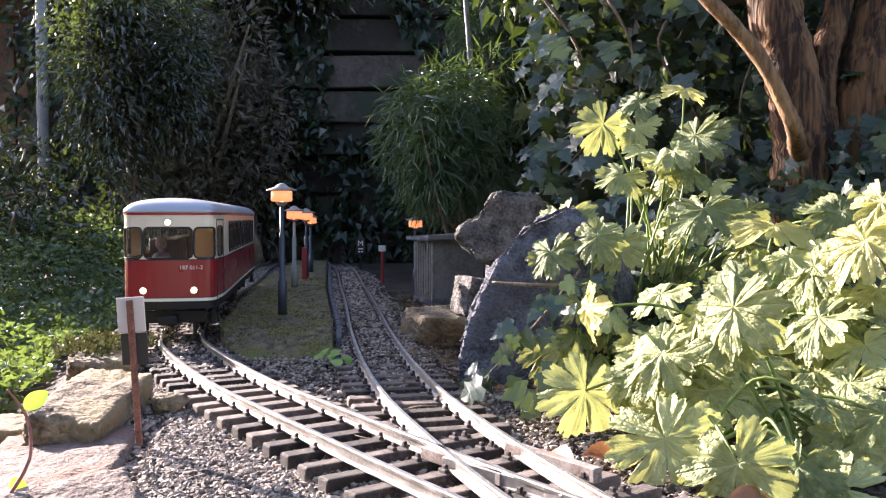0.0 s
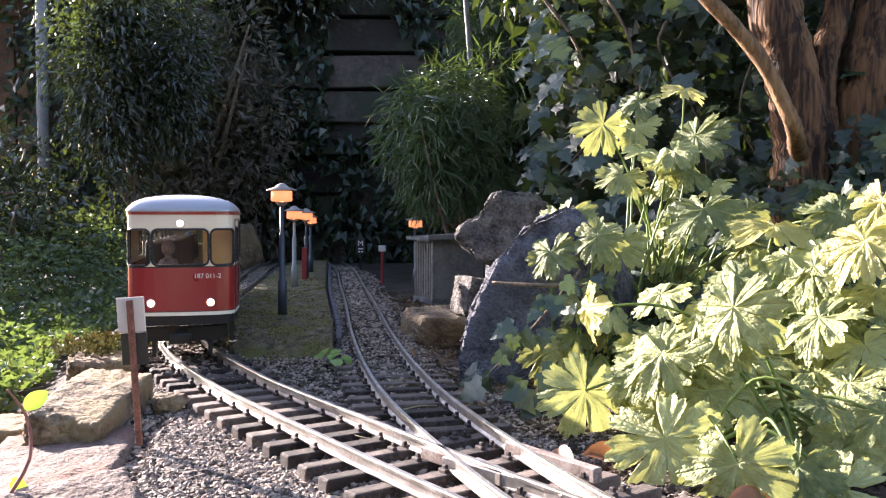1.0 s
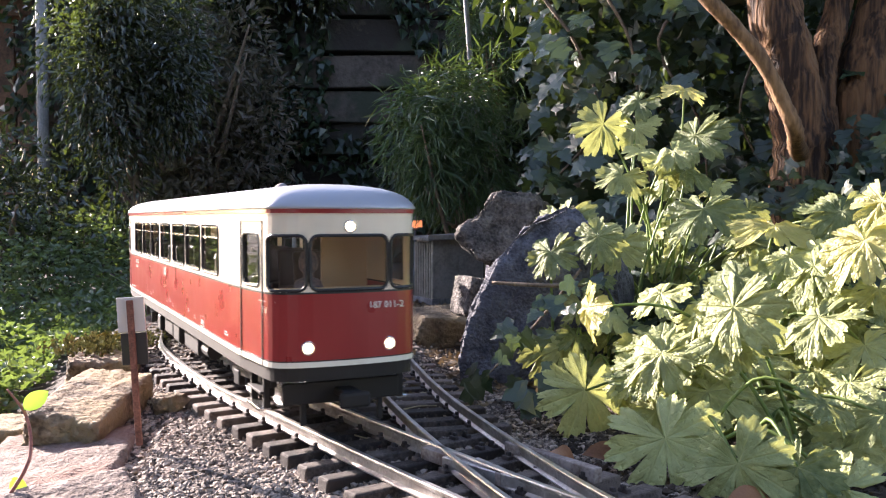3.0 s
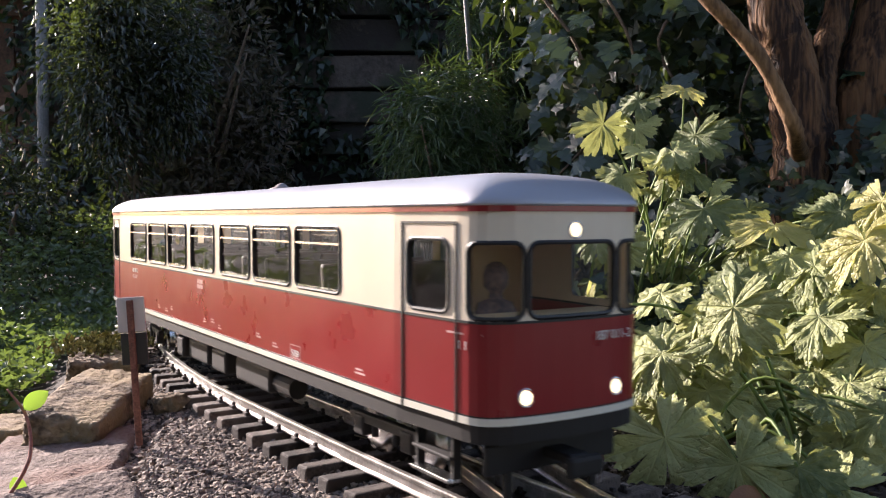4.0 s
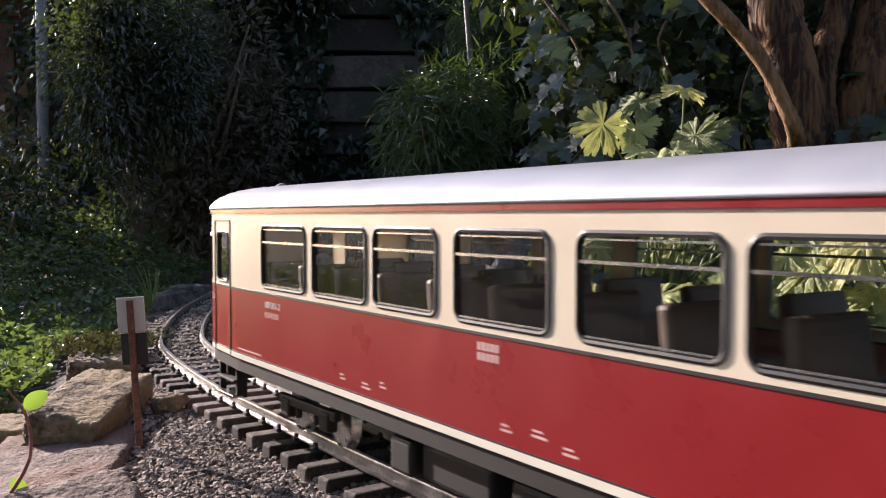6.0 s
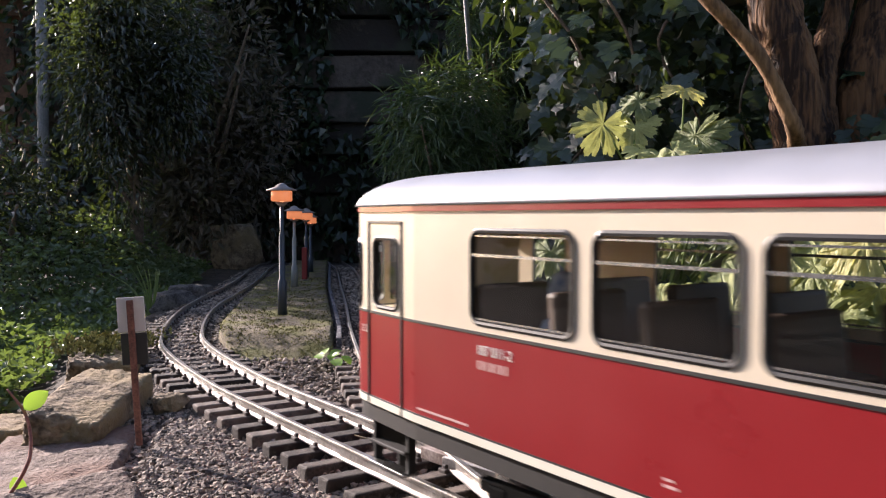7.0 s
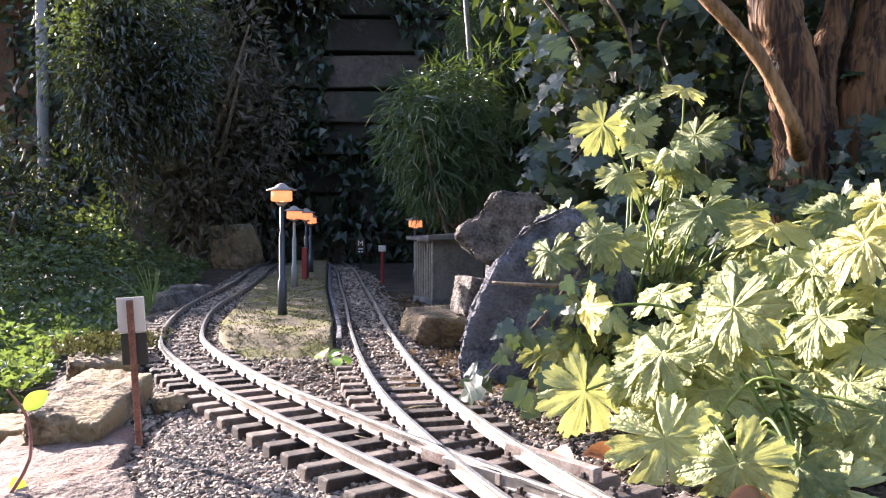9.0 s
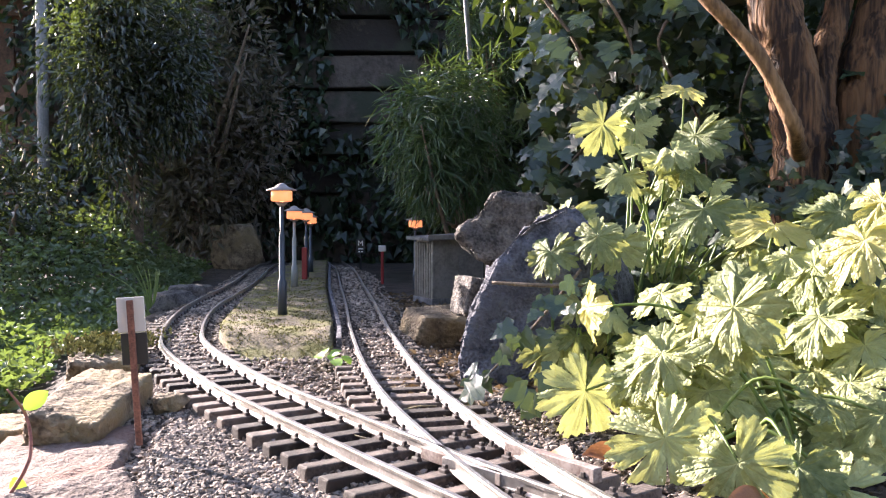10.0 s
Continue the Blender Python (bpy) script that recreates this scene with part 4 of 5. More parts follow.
def build_lineside():
    # board on a rusty post, seen from behind
    s = thing("lineside_sign", "small white and black board on a rusty bent post", "railway sign", (-0.2038, 0.5877, -0.016))
    part("post", box(0.0042, 0.003, 0.098, (0, 0, 0.049), 0.0006), M_RUST, s, "rusty flat steel post")
    part("white_board", box(0.0182, 0.0016, 0.0235, (-0.0002, 0.0026, 0.088), 0.0005), M_SIGNWHITE, s, "white board with rust marks")
    part("black_board", box(0.0172, 0.0022, 0.0215, (0.0006, 0.0028, 0.0650), 0.0005), M_SIGNBLACK, s, "black board")
    s.rotation_euler = (0, radians(-3.2), radians(4))
    # far little sign on a red post
    f = thing("small_sign", "small white square sign on a thin red post", "railway sign", (-0.139, 2.02, -0.016))
    part("post", rod(0.0035, 0.0035, 0.085, seg=8), M_REDPOST, f)
    part("plate", box(0.017, 0.002, 0.014, (0, -0.003, 0.082), 0.001), M_SIGNWHITE, f)
    r = thing("red_post", "short red painted post on the platform", "post", (-0.292, 1.86, PLAT_Z))
    part("post", box(0.011, 0.011, 0.068, (0, 0, 0.034), 0.002), M_REDPOST, r)
    m = thing("letter_board", "small dark board with white letters by the siding", "railway sign", (-0.238, 2.55, -0.016))
    part("post", rod(0.003, 0.003, 0.062, seg=8), M_SIGNBLACK, m)
    part("board", box(0.026, 0.003, 0.044, (0, 0, 0.068), 0.001), M_SIGNBLACK, m)
    lettering("M", 0.022, M_LETTER, m, pose(0, -0.002, 0.071) @ Matrix.Rotation(radians(90), 4, "X"), label="white letter")
    for dz in (0.054, 0.062):
        part("bar", box(0.014, 0.001, 0.003, (0, -0.002, dz)), M_LETTER, m)
    # hut
    h = thing("model_hut", "small grey ribbed hut with a flat overhanging roof", "model hut", (0.012, 1.625, -0.020))
    W, D, Hh = 0.100, 0.080, 0.118
    h.rotation_euler = (0, 0, radians(24))
    part("wall", box(W, D, Hh, (0, 0, Hh / 2), 0.002), M_HUT, h, "grey painted wall")
    for k in range(7):
        part("rib", box(0.004, 0.0045, Hh - 0.012, (-W / 2 - 0.002, -D / 2 + 0.008 + k * 0.0115, Hh / 2), 0.0008), M_HUT, h)
    part("corner_post", box(0.006, 0.006, Hh, (-W / 2, -D / 2, Hh / 2), 0.001), M_HUT, h)
    part("door", box(0.028, 0.003, 0.085, (0.012, -D / 2 - 0.0015, 0.045), 0.0008), M_HUT, h)
    part("base_plinth", box(W + 0.01, D + 0.01, 0.012, (0, 0, 0.006), 0.002), M_HUT_ROOF, h)
    roof = part("roof", box(W + 0.030, D + 0.030, 0.006, (0, 0, Hh + 0.004), 0.0012, rot=Matrix.Rotation(radians(-3), 4, "Y")), M_HUT_ROOF, h, "dark flat roof")
    part("roof_edge", box(W + 0.034, 0.003, 0.008, (0, -D / 2 - 0.0155, Hh + 0.004), 0.0008), M_HUT, roof)


build_lineside()


def stone(name, label, size, seed, at, material, turn=0, rough=0.1, tilt=(0, 0), flat=False, group="", planes=9, sub=4):
    b = rock(size, seed, (0, 0, 0), 0, rough, planes, sub, (0, 0), flat)
    me = bpy.data.meshes.new(name)
    b.to_mesh(me)
    b.free()
    me.materials.append(material)
    ob = tagged(new(name, me), label, "stone", group)
    ob.matrix_world = pose(*at, tilt[0], tilt[1], turn)
    return ob


def block(name, label, size, seed, at, material, turn=0, tilt=(0, 0), taper=0.12, group=""):
    """A hewn block: uneven corners, worn edges, a pitted face."""
    rnd = random.Random(seed)
    bm = bmesh.new()
    bmesh.ops.create_cube(bm, size=2)
    bmesh.ops.subdivide_edges(bm, edges=bm.edges[:], cuts=21, use_grid_fill=True)
    corner = {(i, j, k): Vector([rnd.uniform(-taper, taper) for _ in range(3)]) for i in (0, 1) for j in (0, 1) for k in (0, 1)}
    for v in bm.verts:
        x, y, z = [(c + 1) / 2 for c in v.co]
        d = Vector()
        for (i, j, k), c in corner.items():
            d += c * (x if i else 1 - x) * (y if j else 1 - y) * (z if k else 1 - z)
        p = v.co + d
        edge = sorted(abs(c) for c in v.co)[1]
        p *= 1 - 0.05 * max(0, edge - 0.8) / 0.2
        q = p * 1.3 + Vector((seed, 0, 0))
        p += p.normalized() * (0.07 * noise.noise(q) + 0.06 * noise.noise(q * 3) + 0.05 * noise.noise(q * 8) + 0.03 * noise.noise(q * 19))
        v.co = Vector((p.x * size[0] / 2, p.y * size[1] / 2, p.z * size[2] / 2))
    for f in bm.faces:
        f.smooth = True
    me = bpy.data.meshes.new(name)
    bm.to_mesh(me)
    bm.free()
    me.materials.append(material)
    ob = tagged(new(name, me), label, "stone", group)
    ob.matrix_world = pose(*at, tilt[0], tilt[1], turn)
    return ob


block("edging_stone", "broad reddish flat edging stone beside the ballast", (0.100, 0.20, 0.05), 3, (-0.247, 0.550, -0.0415), M_PINKSTONE, 12, (-2, -3), 0.14, "edging stones")
block("edging_stone", "reddish broken edging stone beside the flat one", (0.09, 0.06, 0.04), 4, (-0.208, 0.452, -0.032), M_PINKSTONE, 24, (8, -4), 0.16, "edging stones")
block("edging_stone", "thick sandy edging block with a rough top", (0.060, 0.150, 0.052), 5, (-0.272, 0.678, -0.021), M_SANDSTONE, 4, (3, 4), 0.14, "edging stones")
block("edging_stone", "sandy edging block with yellow moss on it", (0.070, 0.13, 0.050), 8, (-0.348, 0.905, -0.021), M_SANDSTONE, 20, (2, 3), 0.16, "edging stones")
block("edging_stone", "pale flat edging stone in front of the groundcover", (0.09, 0.085, 0.045), 11, (-0.356, 0.69, -0.046), M_SANDSTONE, 10, (0, 4), 0.14, "edging stones")
stone("edging_stone", "rounded grey stone beside the curve", (0.10, 0.12, 0.06), 14, (-0.478, 1.55, -0.022), M_ROUGHROCK, 0, 0.1, (0, 0), False, "edging stones")
stone("edging_stone", "low grey stone behind the curve", (0.10, 0.10, 0.05), 15, (-0.50, 1.75, -0.02), M_ROUGHROCK, 30, 0.1, (0, 0), False, "edging stones")
def slab(name, label, outline, thick, seed, at, material, tilt=(0, 0, 0), rough=1.0):
    """A thick broken slab: an uneven outline in xz, given depth, with chipped edges."""
    bm = bmesh.new()
    f = bm.faces.new([bm.verts.new((x, 0, z)) for x, z in outline])
    ext = bmesh.ops.extrude_face_region(bm, geom=[f])
    for g in ext["geom"]:
        if isinstance(g, bmesh.types.BMVert):
            g.co = Vector((g.co.x * 1.04 + 0.012, thick, g.co.z * 0.93))
    bmesh.ops.recalc_face_normals(bm, faces=bm.faces[:])
    bmesh.ops.bevel(bm, geom=bm.edges[:], offset=0.005, segments=2, affect="EDGES")
    bmesh.ops.triangulate(bm, faces=bm.faces[:])
    for _ in range(4):
        bmesh.ops.subdivide_edges(bm, edges=[e for e in bm.edges if e.calc_length() > 0.006], cuts=1)
        bmesh.ops.triangulate(bm, faces=bm.faces[:])
    bm.normal_update()
    off = Vector((seed, seed * 0.7, 0))
    for v in bm.verts:
        p = v.co * 16 + off
        v.co += v.normal * rough * (0.0055 * noise.noise(p) + 0.0028 * noise.noise(p * 3) - 0.0022 * abs(noise.noise(p * 5)) + 0.0012 * noise.noise(p * 9))
    for f in bm.faces:
        f.smooth = True
    me = bpy.data.meshes.new(name)
    bm.to_mesh(me)
    bm.free()
    me.materials.append(material)
    ob = tagged(new(name, me), label, "stone")
    ob.matrix_world = pose(*at, *tilt)
    return ob


slab("slab_rock", "large leaning blue-grey stone slab beside the track", [(0.006, -0.012), (0.0, 0.026), (0.010, 0.062), (0.030, 0.104), (0.066, 0.158), (0.108, 0.172), (0.150, 0.118), (0.158, 0.03), (0.120, -0.012)], 0.055, 23, (0.0110, 0.845, -0.018), M_SLATE, (-9, 0, -12))
slab("gnarled_rock", "dark grey gnarled rock with a split pointed end", [(0.0, 0.040), (0.026, 0.0), (0.072, -0.010), (0.104, 0.030), (0.098, 0.070), (0.052, 0.082), (0.026, 0.056)], 0.06, 25, (0.012, 0.985, 0.084), M_ROUGHROCK, (-10, -4, -10), 2.0)
block("block_stone", "small square stone with sunlit edges", (0.028, 0.05, 0.046), 27, (0.032, 1.0, 0.045), M_ROUGHROCK, 20, (0, 12), 0.12)
block("block_stone", "stone propping the gnarled rock", (0.07, 0.06, 0.12), 28, (0.088, 1.03, 0.048), M_SLATE, 10, (0, 0))
stone("small_stone", "small pale brown stone beside the rail", (0.032, 0.024, 0.018), 41, (-0.217, 0.70, -0.012), M_SANDSTONE, 20, 0.18)
block("mossy_stone", "low yellowish mossy stone by the siding", (0.066, 0.06, 0.046), 31, (-0.012, 1.11, -0.002), M_SANDSTONE, 25, (4, 8), 0.3)
stone("boulder", "pale brown rounded boulder beyond the far curve", (0.18, 0.12, 0.15), 33, (-0.64, 2.72, 0.045), M_SANDSTONE, 10, 0.12)


# ---- plants ----
def palmate(seed, teeth=3, lobes=7, depth=0.5, rings=7, steps=28):
    """A round, deeply lobed and toothed leaf of width 1, its stalk at the origin, lying in xy and pointing along +y."""
    rnd = random.Random(seed)
    verts, faces = [(0, 0, 0)], []
    span, n = 335.0, lobes * steps
    sizes = [1 - 0.05 * abs(k - lobes // 2) + rnd.uniform(-0.09, 0.09) for k in range(lobes)]
    bend = rnd.uniform(-0.12, 0.16)
    for i in range(n + 1):
        phi = -span / 2 + span * i / n
        k = min(lobes - 1, int(i / steps))
        d = (i / steps - k - 0.5) * 2
        shape = 1 - 0.10 * abs(d) ** 1.5 - depth * (0.45 * abs(d) ** 4 + 0.55 * abs(d) ** 12)
        saw = abs(math.cos(d * 1.5 * math.pi)) ** 0.55
        nick = abs(math.cos(d * 4.5 * math.pi + seed)) ** 0.7
        r = 0.55 * sizes[k] * shape * (0.74 + 0.19 * saw + 0.08 * nick) + rnd.uniform(-0.006, 0.006)
        a = radians(90 - phi)
        for j in range(1, rings + 1):
            t = j / rings
            q = r * t
            z = 0.022 * (1 - min(1, abs(d) * 2.2)) * t * (1.2 - t) * -1.0 + 0.016 * math.cos(d * math.pi) * t * -0.6
            z += 0.006 * math.sin(j * 2.4 - abs(d) * 6) * t + 0.022 * noise.noise((math.cos(a) * q * 17, math.sin(a) * q * 17, seed * 3.0)) * min(1, t * 2)
            z += -0.45 * q * q + 0.05 * math.sin(phi * 0.055 + seed * 2.0) * t * t + bend * q * math.cos(radians(phi)) + 0.03 * noise.noise((math.cos(a) * q * 5 + seed, math.sin(a) * q * 5, seed)) * 2
            verts.append((q * math.cos(a), q * math.sin(a), z))
    for i in range(n):
        b, c = 1 + i * rings, 1 + (i + 1) * rings
        faces.append((0, c, b))
        for j in range(rings - 1):
            faces.append((b + j, c + j, c + j + 1, b + j + 1))
    return verts, faces


def palmate_mesh(seed, depth, material, rings=7, steps=28):
    """The leaf with a map across and along each lobe, for its veins."""
    me = mesh_of("leaf", *palmate(seed, depth=depth), material, True)
    layer = me.uv_layers.new(name="UVMap")
    for f in me.polygons:
        cols = [(v - 1) // rings for v in f.vertices if v]
        k = min(cols) // steps
        mid = sum(cols) / len(cols)
        for li, v in zip(f.loop_indices, f.vertices):
            col, ring = ((v - 1) // rings, (v - 1) % rings + 1) if v else (mid, 0)
            layer.data[li].uv = (col / steps - k, ring / rings)
    return me


def ivy_leaf(seed):
    rnd = random.Random(seed)
    half = [(0.0, 0.0), (0.18, -0.10), (0.36, -0.02), (0.50, 0.08), (0.34, 0.22), (0.30, 0.34), (0.42, 0.52), (0.24, 0.56), (0.13, 0.76), (0.0, 1.0)]
    half = [(x * rnd.uniform(0.9, 1.1), y) for x, y in half]
    verts, faces = [], []
    mid = [(0.0, 0.0), (0.0, 0.2), (0.0, 0.45), (0.0, 0.7), (0.0, 1.0)]
    for x, y in mid:
        verts.append((0, y, -0.18 * y * y))
    for sgn in (1, -1):
        base = len(verts)
        for x, y in half[1:-1]:
            verts.append((sgn * x, y, 0.10 * x - 0.35 * x * x - 0.18 * y * y + rnd.uniform(-0.02, 0.02)))
        chain = [0] + [base + i for i in range(len(half) - 2)] + [4]
        owner = [0, 0, 0, 1, 1, 2, 2, 3, 3, 4]
        for i in range(len(chain) - 1):
            a, b = chain[i], chain[i + 1]
            o1, o2 = owner[i], owner[i + 1]
            poly = [o1, a, b] if o1 == o2 else [o1, a, b, o2]
            poly = [p for j, p in enumerate(poly) if p not in poly[:j]]
            if len(poly) >= 3:
                faces.append(tuple(poly if sgn > 0 else poly[::-1]))
    return verts, faces


def oval_leaf(seed, wide=0.5, curl=0.0, cup=0.25):
    verts, faces = [], []
    n = 8
    for i in range(n + 1):
        t = i / n
        w = wide * 0.5 * math.sin(math.pi * t ** 0.85) ** 0.8
        z = -0.2 * (t - 0.4) ** 2 - curl * (t - 0.4) ** 2
        verts += [(-w, t, z + w * cup), (0, t, z), (w, t, z + w * cup)]
    for i in range(n):
        a = i * 3
        faces += [(a, a + 1, a + 4, a + 3), (a + 1, a + 2, a + 5, a + 4)]
    return verts, faces


def facing(at, normal, roll, size):
    """A pose for a leaf whose upper side looks along normal, turned by roll."""
    n = Vector(normal).normalized()
    up = Vector((0, 0, -1)) - n * Vector((0, 0, -1)).dot(n)
    if up.length < 0.05:
        up = Vector((-0.5, -0.8, 0))
    up.normalize()
    m = Matrix((up.cross(n), up, n)).transposed().to_4x4()
    return Matrix.Translation(at) @ m @ Matrix.Rotation(radians(roll), 4, "Z") @ Matrix.Diagonal((size, size, size, 1))


LEAF_MESHES = [palmate_mesh(s, d, M_GERANIUM) for s, d in ((1, 0.46), (2, 0.38), (3, 0.52), (4, 0.42), (5, 0.48))]
YELLOW_MESHES = [palmate_mesh(s, 0.5, M_GERANIUM_YELLOW) for s in (7, 8)]
IVY_MESHES = [mesh_of("leaf", *ivy_leaf(s), M_IVY, False) for s in (1, 2, 3)]


def clear_of_track(x, y, need):
    return track_gap(x, y) > need


def build_geranium(label, root, leaves, filler, seed, spread, sunny=0.6, tall=0.15):
    """A clump: leaves on long stalks that spring from a root."""
    rnd = random.Random(seed)
    root = (root[0], root[1], ground_z(root[0], root[1]))
    plant = thing("geranium", label, "plant", root, group="geranium clumps")
    todo = [(x, y, z, s, k, fx, fz, rnd.uniform(-35, 35)) for x, y, z, s, k, fx, fz in leaves]
    tries = 0
    while filler and tries < 4000:
        tries += 1
        x, y = root[0] + rnd.gauss(0, spread), root[1] + rnd.gauss(0, spread)
        g = ground_z(x, y)
        z = g + rnd.uniform(0.008, tall) * max(0.15, 1 - math.hypot(x - root[0], y - root[1]) / (2.4 * spread))
        line = 0.125
        if not clear_of_track(x, y, line) or y < 0.45 or x < (0.115 if y < 0.76 or y > 0.86 else 0.088):
            continue
        todo.append((x, y, z, rnd.uniform(0.035, 0.066), 0, rnd.uniform(-1.1, 0.5), rnd.uniform(0.4, 2.4), rnd.uniform(-75, 75)))
        filler -= 1
    for x, y, z, s, k, fx, fz, roll in todo:
        z = max(z, ground_z(x, y) + 0.012)
        m = rnd.choice(YELLOW_MESHES if k else LEAF_MESHES)
        nrm = (fx * sunny + rnd.uniform(-0.45, 0.35), -0.85 + 0.35 * (sunny - 0.6) + rnd.uniform(-0.1, 0.45), fz * (0.35 + 0.45 * sunny) + rnd.uniform(-0.1, 0.3))
        lf = link("leaf", m, plant)
        local = Vector((x, y, z)) - Vector(root)
        lf.matrix_basis = facing(local, nrm, roll, s)
        bx, by = rnd.uniform(-0.045, 0.045), rnd.uniform(-0.045, 0.045)
        base = Vector((bx, by, ground_z(root[0] + bx, root[1] + by) - root[2] - 0.002))
        midp = base.lerp(local, 0.55) + Vector((0, 0.01, 0.018 + rnd.uniform(0, 0.015)))
        part("stalk", tube([base, midp, local - Vector(nrm).normalized() * 0.001], [0.0016, 0.0013, 0.0009], 5), M_STALK, plant)
    return plant


LEAVES_FRONT = [(0.104, 0.64, 0.011, 0.074, 0, -0.2, 0.5), (0.132, 0.52, 0.006, 0.078, 0, -0.2, 0.45), (0.162, 0.48, 0.002, 0.064, 0, -0.3, 0.5), (0.195, 0.48, 0.0, 0.05, 0, -0.2, 0.8),
                (0.251, 0.53, 0.006, 0.06, 0, -0.4, 0.6), (0.192, 0.64, 0.015, 0.057, 0, -0.4, 1.0), (0.165, 0.68, 0.026, 0.07, 0, -0.2, 1.2), (0.258, 0.66, 0.02, 0.063, 0, -0.3, 1.0)]
LEAVES_SUNNY = [(0.245, 0.70, 0.090, 0.072, 0, -0.7, 0.9), (0.206, 0.68, 0.069, 0.065, 0, -0.8, 0.9), (0.217, 0.64, 0.040, 0.094, 0, -0.6, 0.9), (0.265, 0.62, 0.067, 0.075, 0, -0.9, 0.8),
                (0.296, 0.62, 0.121, 0.078, 1, -0.8, 0.7), (0.288, 0.60, 0.050, 0.063, 0, -0.5, 0.8), (0.278, 0.66, 0.101, 0.072, 0, -0.9, 0.8), (0.273, 0.60, 0.015, 0.069, 0, -0.4, 0.9),
                (0.318, 0.64, 0.149, 0.055, 1, -0.8, 0.6), (0.108, 0.66, 0.069, 0.051, 1, -1.4, 0.2), (0.178, 0.72, 0.075, 0.065, 0, -0.5, 0.9), (0.278, 0.74, 0.130, 0.081, 1, -0.1, 1.6)]
LEAVES_BACK = [(0.119, 0.86, 0.132, 0.074, 0, -0.3, 0.3), (0.236, 0.80, 0.145, 0.077, 0, -0.3, 0.9), (0.334, 0.74, 0.142, 0.071, 0, -0.3, 0.7), (0.161, 0.82, 0.113, 0.068, 0, -0.3, 0.5),
               (0.262, 0.92, 0.222, 0.077, 0, -0.4, 0.4), (0.177, 0.98, 0.240, 0.072, 0, -0.3, 0.2), (0.253, 0.93, 0.271, 0.054, 1, 0.1, 1.8), (0.213, 0.98, 0.237, 0.056, 0, -0.6, 0.9),
               (0.220, 1.00, 0.268, 0.064, 0, -0.8, 1.2), (0.182, 0.90, 0.180, 0.063, 0, -0.4, 1.0)]
build_geranium("leafy geranium clump with lobed green leaves beside the turnout", (0.185, 0.58), LEAVES_FRONT, 22, 1, 0.06, 0.7)
build_geranium("sunlit geranium clump with large pale green lobed leaves", (0.27, 0.68), LEAVES_SUNNY, 44, 2, 0.07, 1.1)
build_geranium("tall geranium clump with lobed leaves against the ivy", (0.22, 0.92), LEAVES_BACK, 70, 3, 0.085, 0.8, 0.27)
build_geranium("young geranium clump with lobed leaves in front of the slab", (0.140, 0.80), [(0.100, 0.82, 0.105, 0.060, 0, -0.3, 0.4), (0.125, 0.80, 0.060, 0.055, 0, -0.3, 0.5), (0.108, 0.79, 0.020, 0.050, 0, -0.4, 0.6), (0.140, 0.80, 0.120, 0.055, 0, -0.2, 0.6)], 10, 6, 0.03, 0.6, 0.14)
build_geranium("geranium clump with lobed leaves at the foot of the trunk", (0.37, 0.80), [], 34, 4, 0.08)


def cloud(name, centres, dirs, lengths, widths, material, parent=None, label="", category="", seed=0, kind="", fold=0.25):
    """Many small leaves in one mesh: each a folded lozenge along its direction."""
    rs = np.random.RandomState(seed)
    C = np.asarray(centres, float)
    D = np.asarray(dirs, float)
    D /= np.linalg.norm(D, axis=1)[:, None] + 1e-9
    R = rs.normal(size=D.shape) + np.array((0, 0, 0.6))
    Sd = np.cross(D, R)
    Sd /= np.linalg.norm(Sd, axis=1)[:, None] + 1e-9
    N = np.cross(Sd, D)
    Ln, W = np.asarray(lengths)[:, None], np.asarray(widths)[:, None]
    v = np.stack([C, C + D * Ln * 0.4 + Sd * W * 0.5 + N * W * fold, C + D * Ln * 0.45 - N * W * 0.05, C + D * Ln * 0.4 - Sd * W * 0.5 + N * W * fold, C + D * Ln - N * Ln * 0.12], 1)
    n = len(C)
    o = (np.arange(n) * 5)[:, None]
    F = np.concatenate([o + np.array(f) for f in ((0, 1, 2), (0, 2, 3), (1, 4, 2), (2, 4, 3))], 0)
    me = bpy.data.meshes.new(name)
    me.from_pydata(v.reshape(-1, 3).tolist(), [], F.tolist())
    me.materials.append(material)
    me.update()
    ob = link(name, me, parent, label)
    return tagged(ob, category=category, kind=kind)


def ivy_mass(name, centres, normals, sizes, material, parent=None, label="", category="", seed=0, kind=""):
    """Many lobed ivy leaves in one mesh."""
    rs = np.random.RandomState(seed)
    shapes = [ivy_leaf(k) for k in (11, 12, 13)]
    V, F, o = [], [], 0
    for c, n, size in zip(centres, normals, sizes):
        v, f = shapes[rs.randint(3)]
        m = np.array(facing(Vector(c), Vector(n), rs.uniform(-70, 70), size))
        V.append(np.array(v) @ m[:3, :3].T + m[:3, 3])
        F += [tuple(k + o for k in q) for q in f]
        o += len(v)
    me = bpy.data.meshes.new(name)
    me.from_pydata(np.vstack(V).tolist(), [], F)
    me.materials.append(material)
    me.update()
    return tagged(link(name, me, parent, label), category=category, kind=kind)


def clumpy(rs, n, centre, radii, lumps, shell=0.55):
    """Points in an uneven crown made of several lumps."""
    c = rs.normal(size=(lumps, 3))
    c /= np.linalg.norm(c, axis=1)[:, None]
    c *= rs.uniform(0.25, 0.8, (lumps, 1))
    which = rs.randint(0, lumps, n)
    d = rs.normal(size=(n, 3))
    d /= np.linalg.norm(d, axis=1)[:, None]
    r = shell + (1 - shell) * rs.rand(n, 1) ** 0.5
    size = rs.uniform(0.28, 0.5, lumps)[which][:, None]
    p = c[which] + d * r * size
    return np.asarray(centre) + p * np.asarray(radii), d


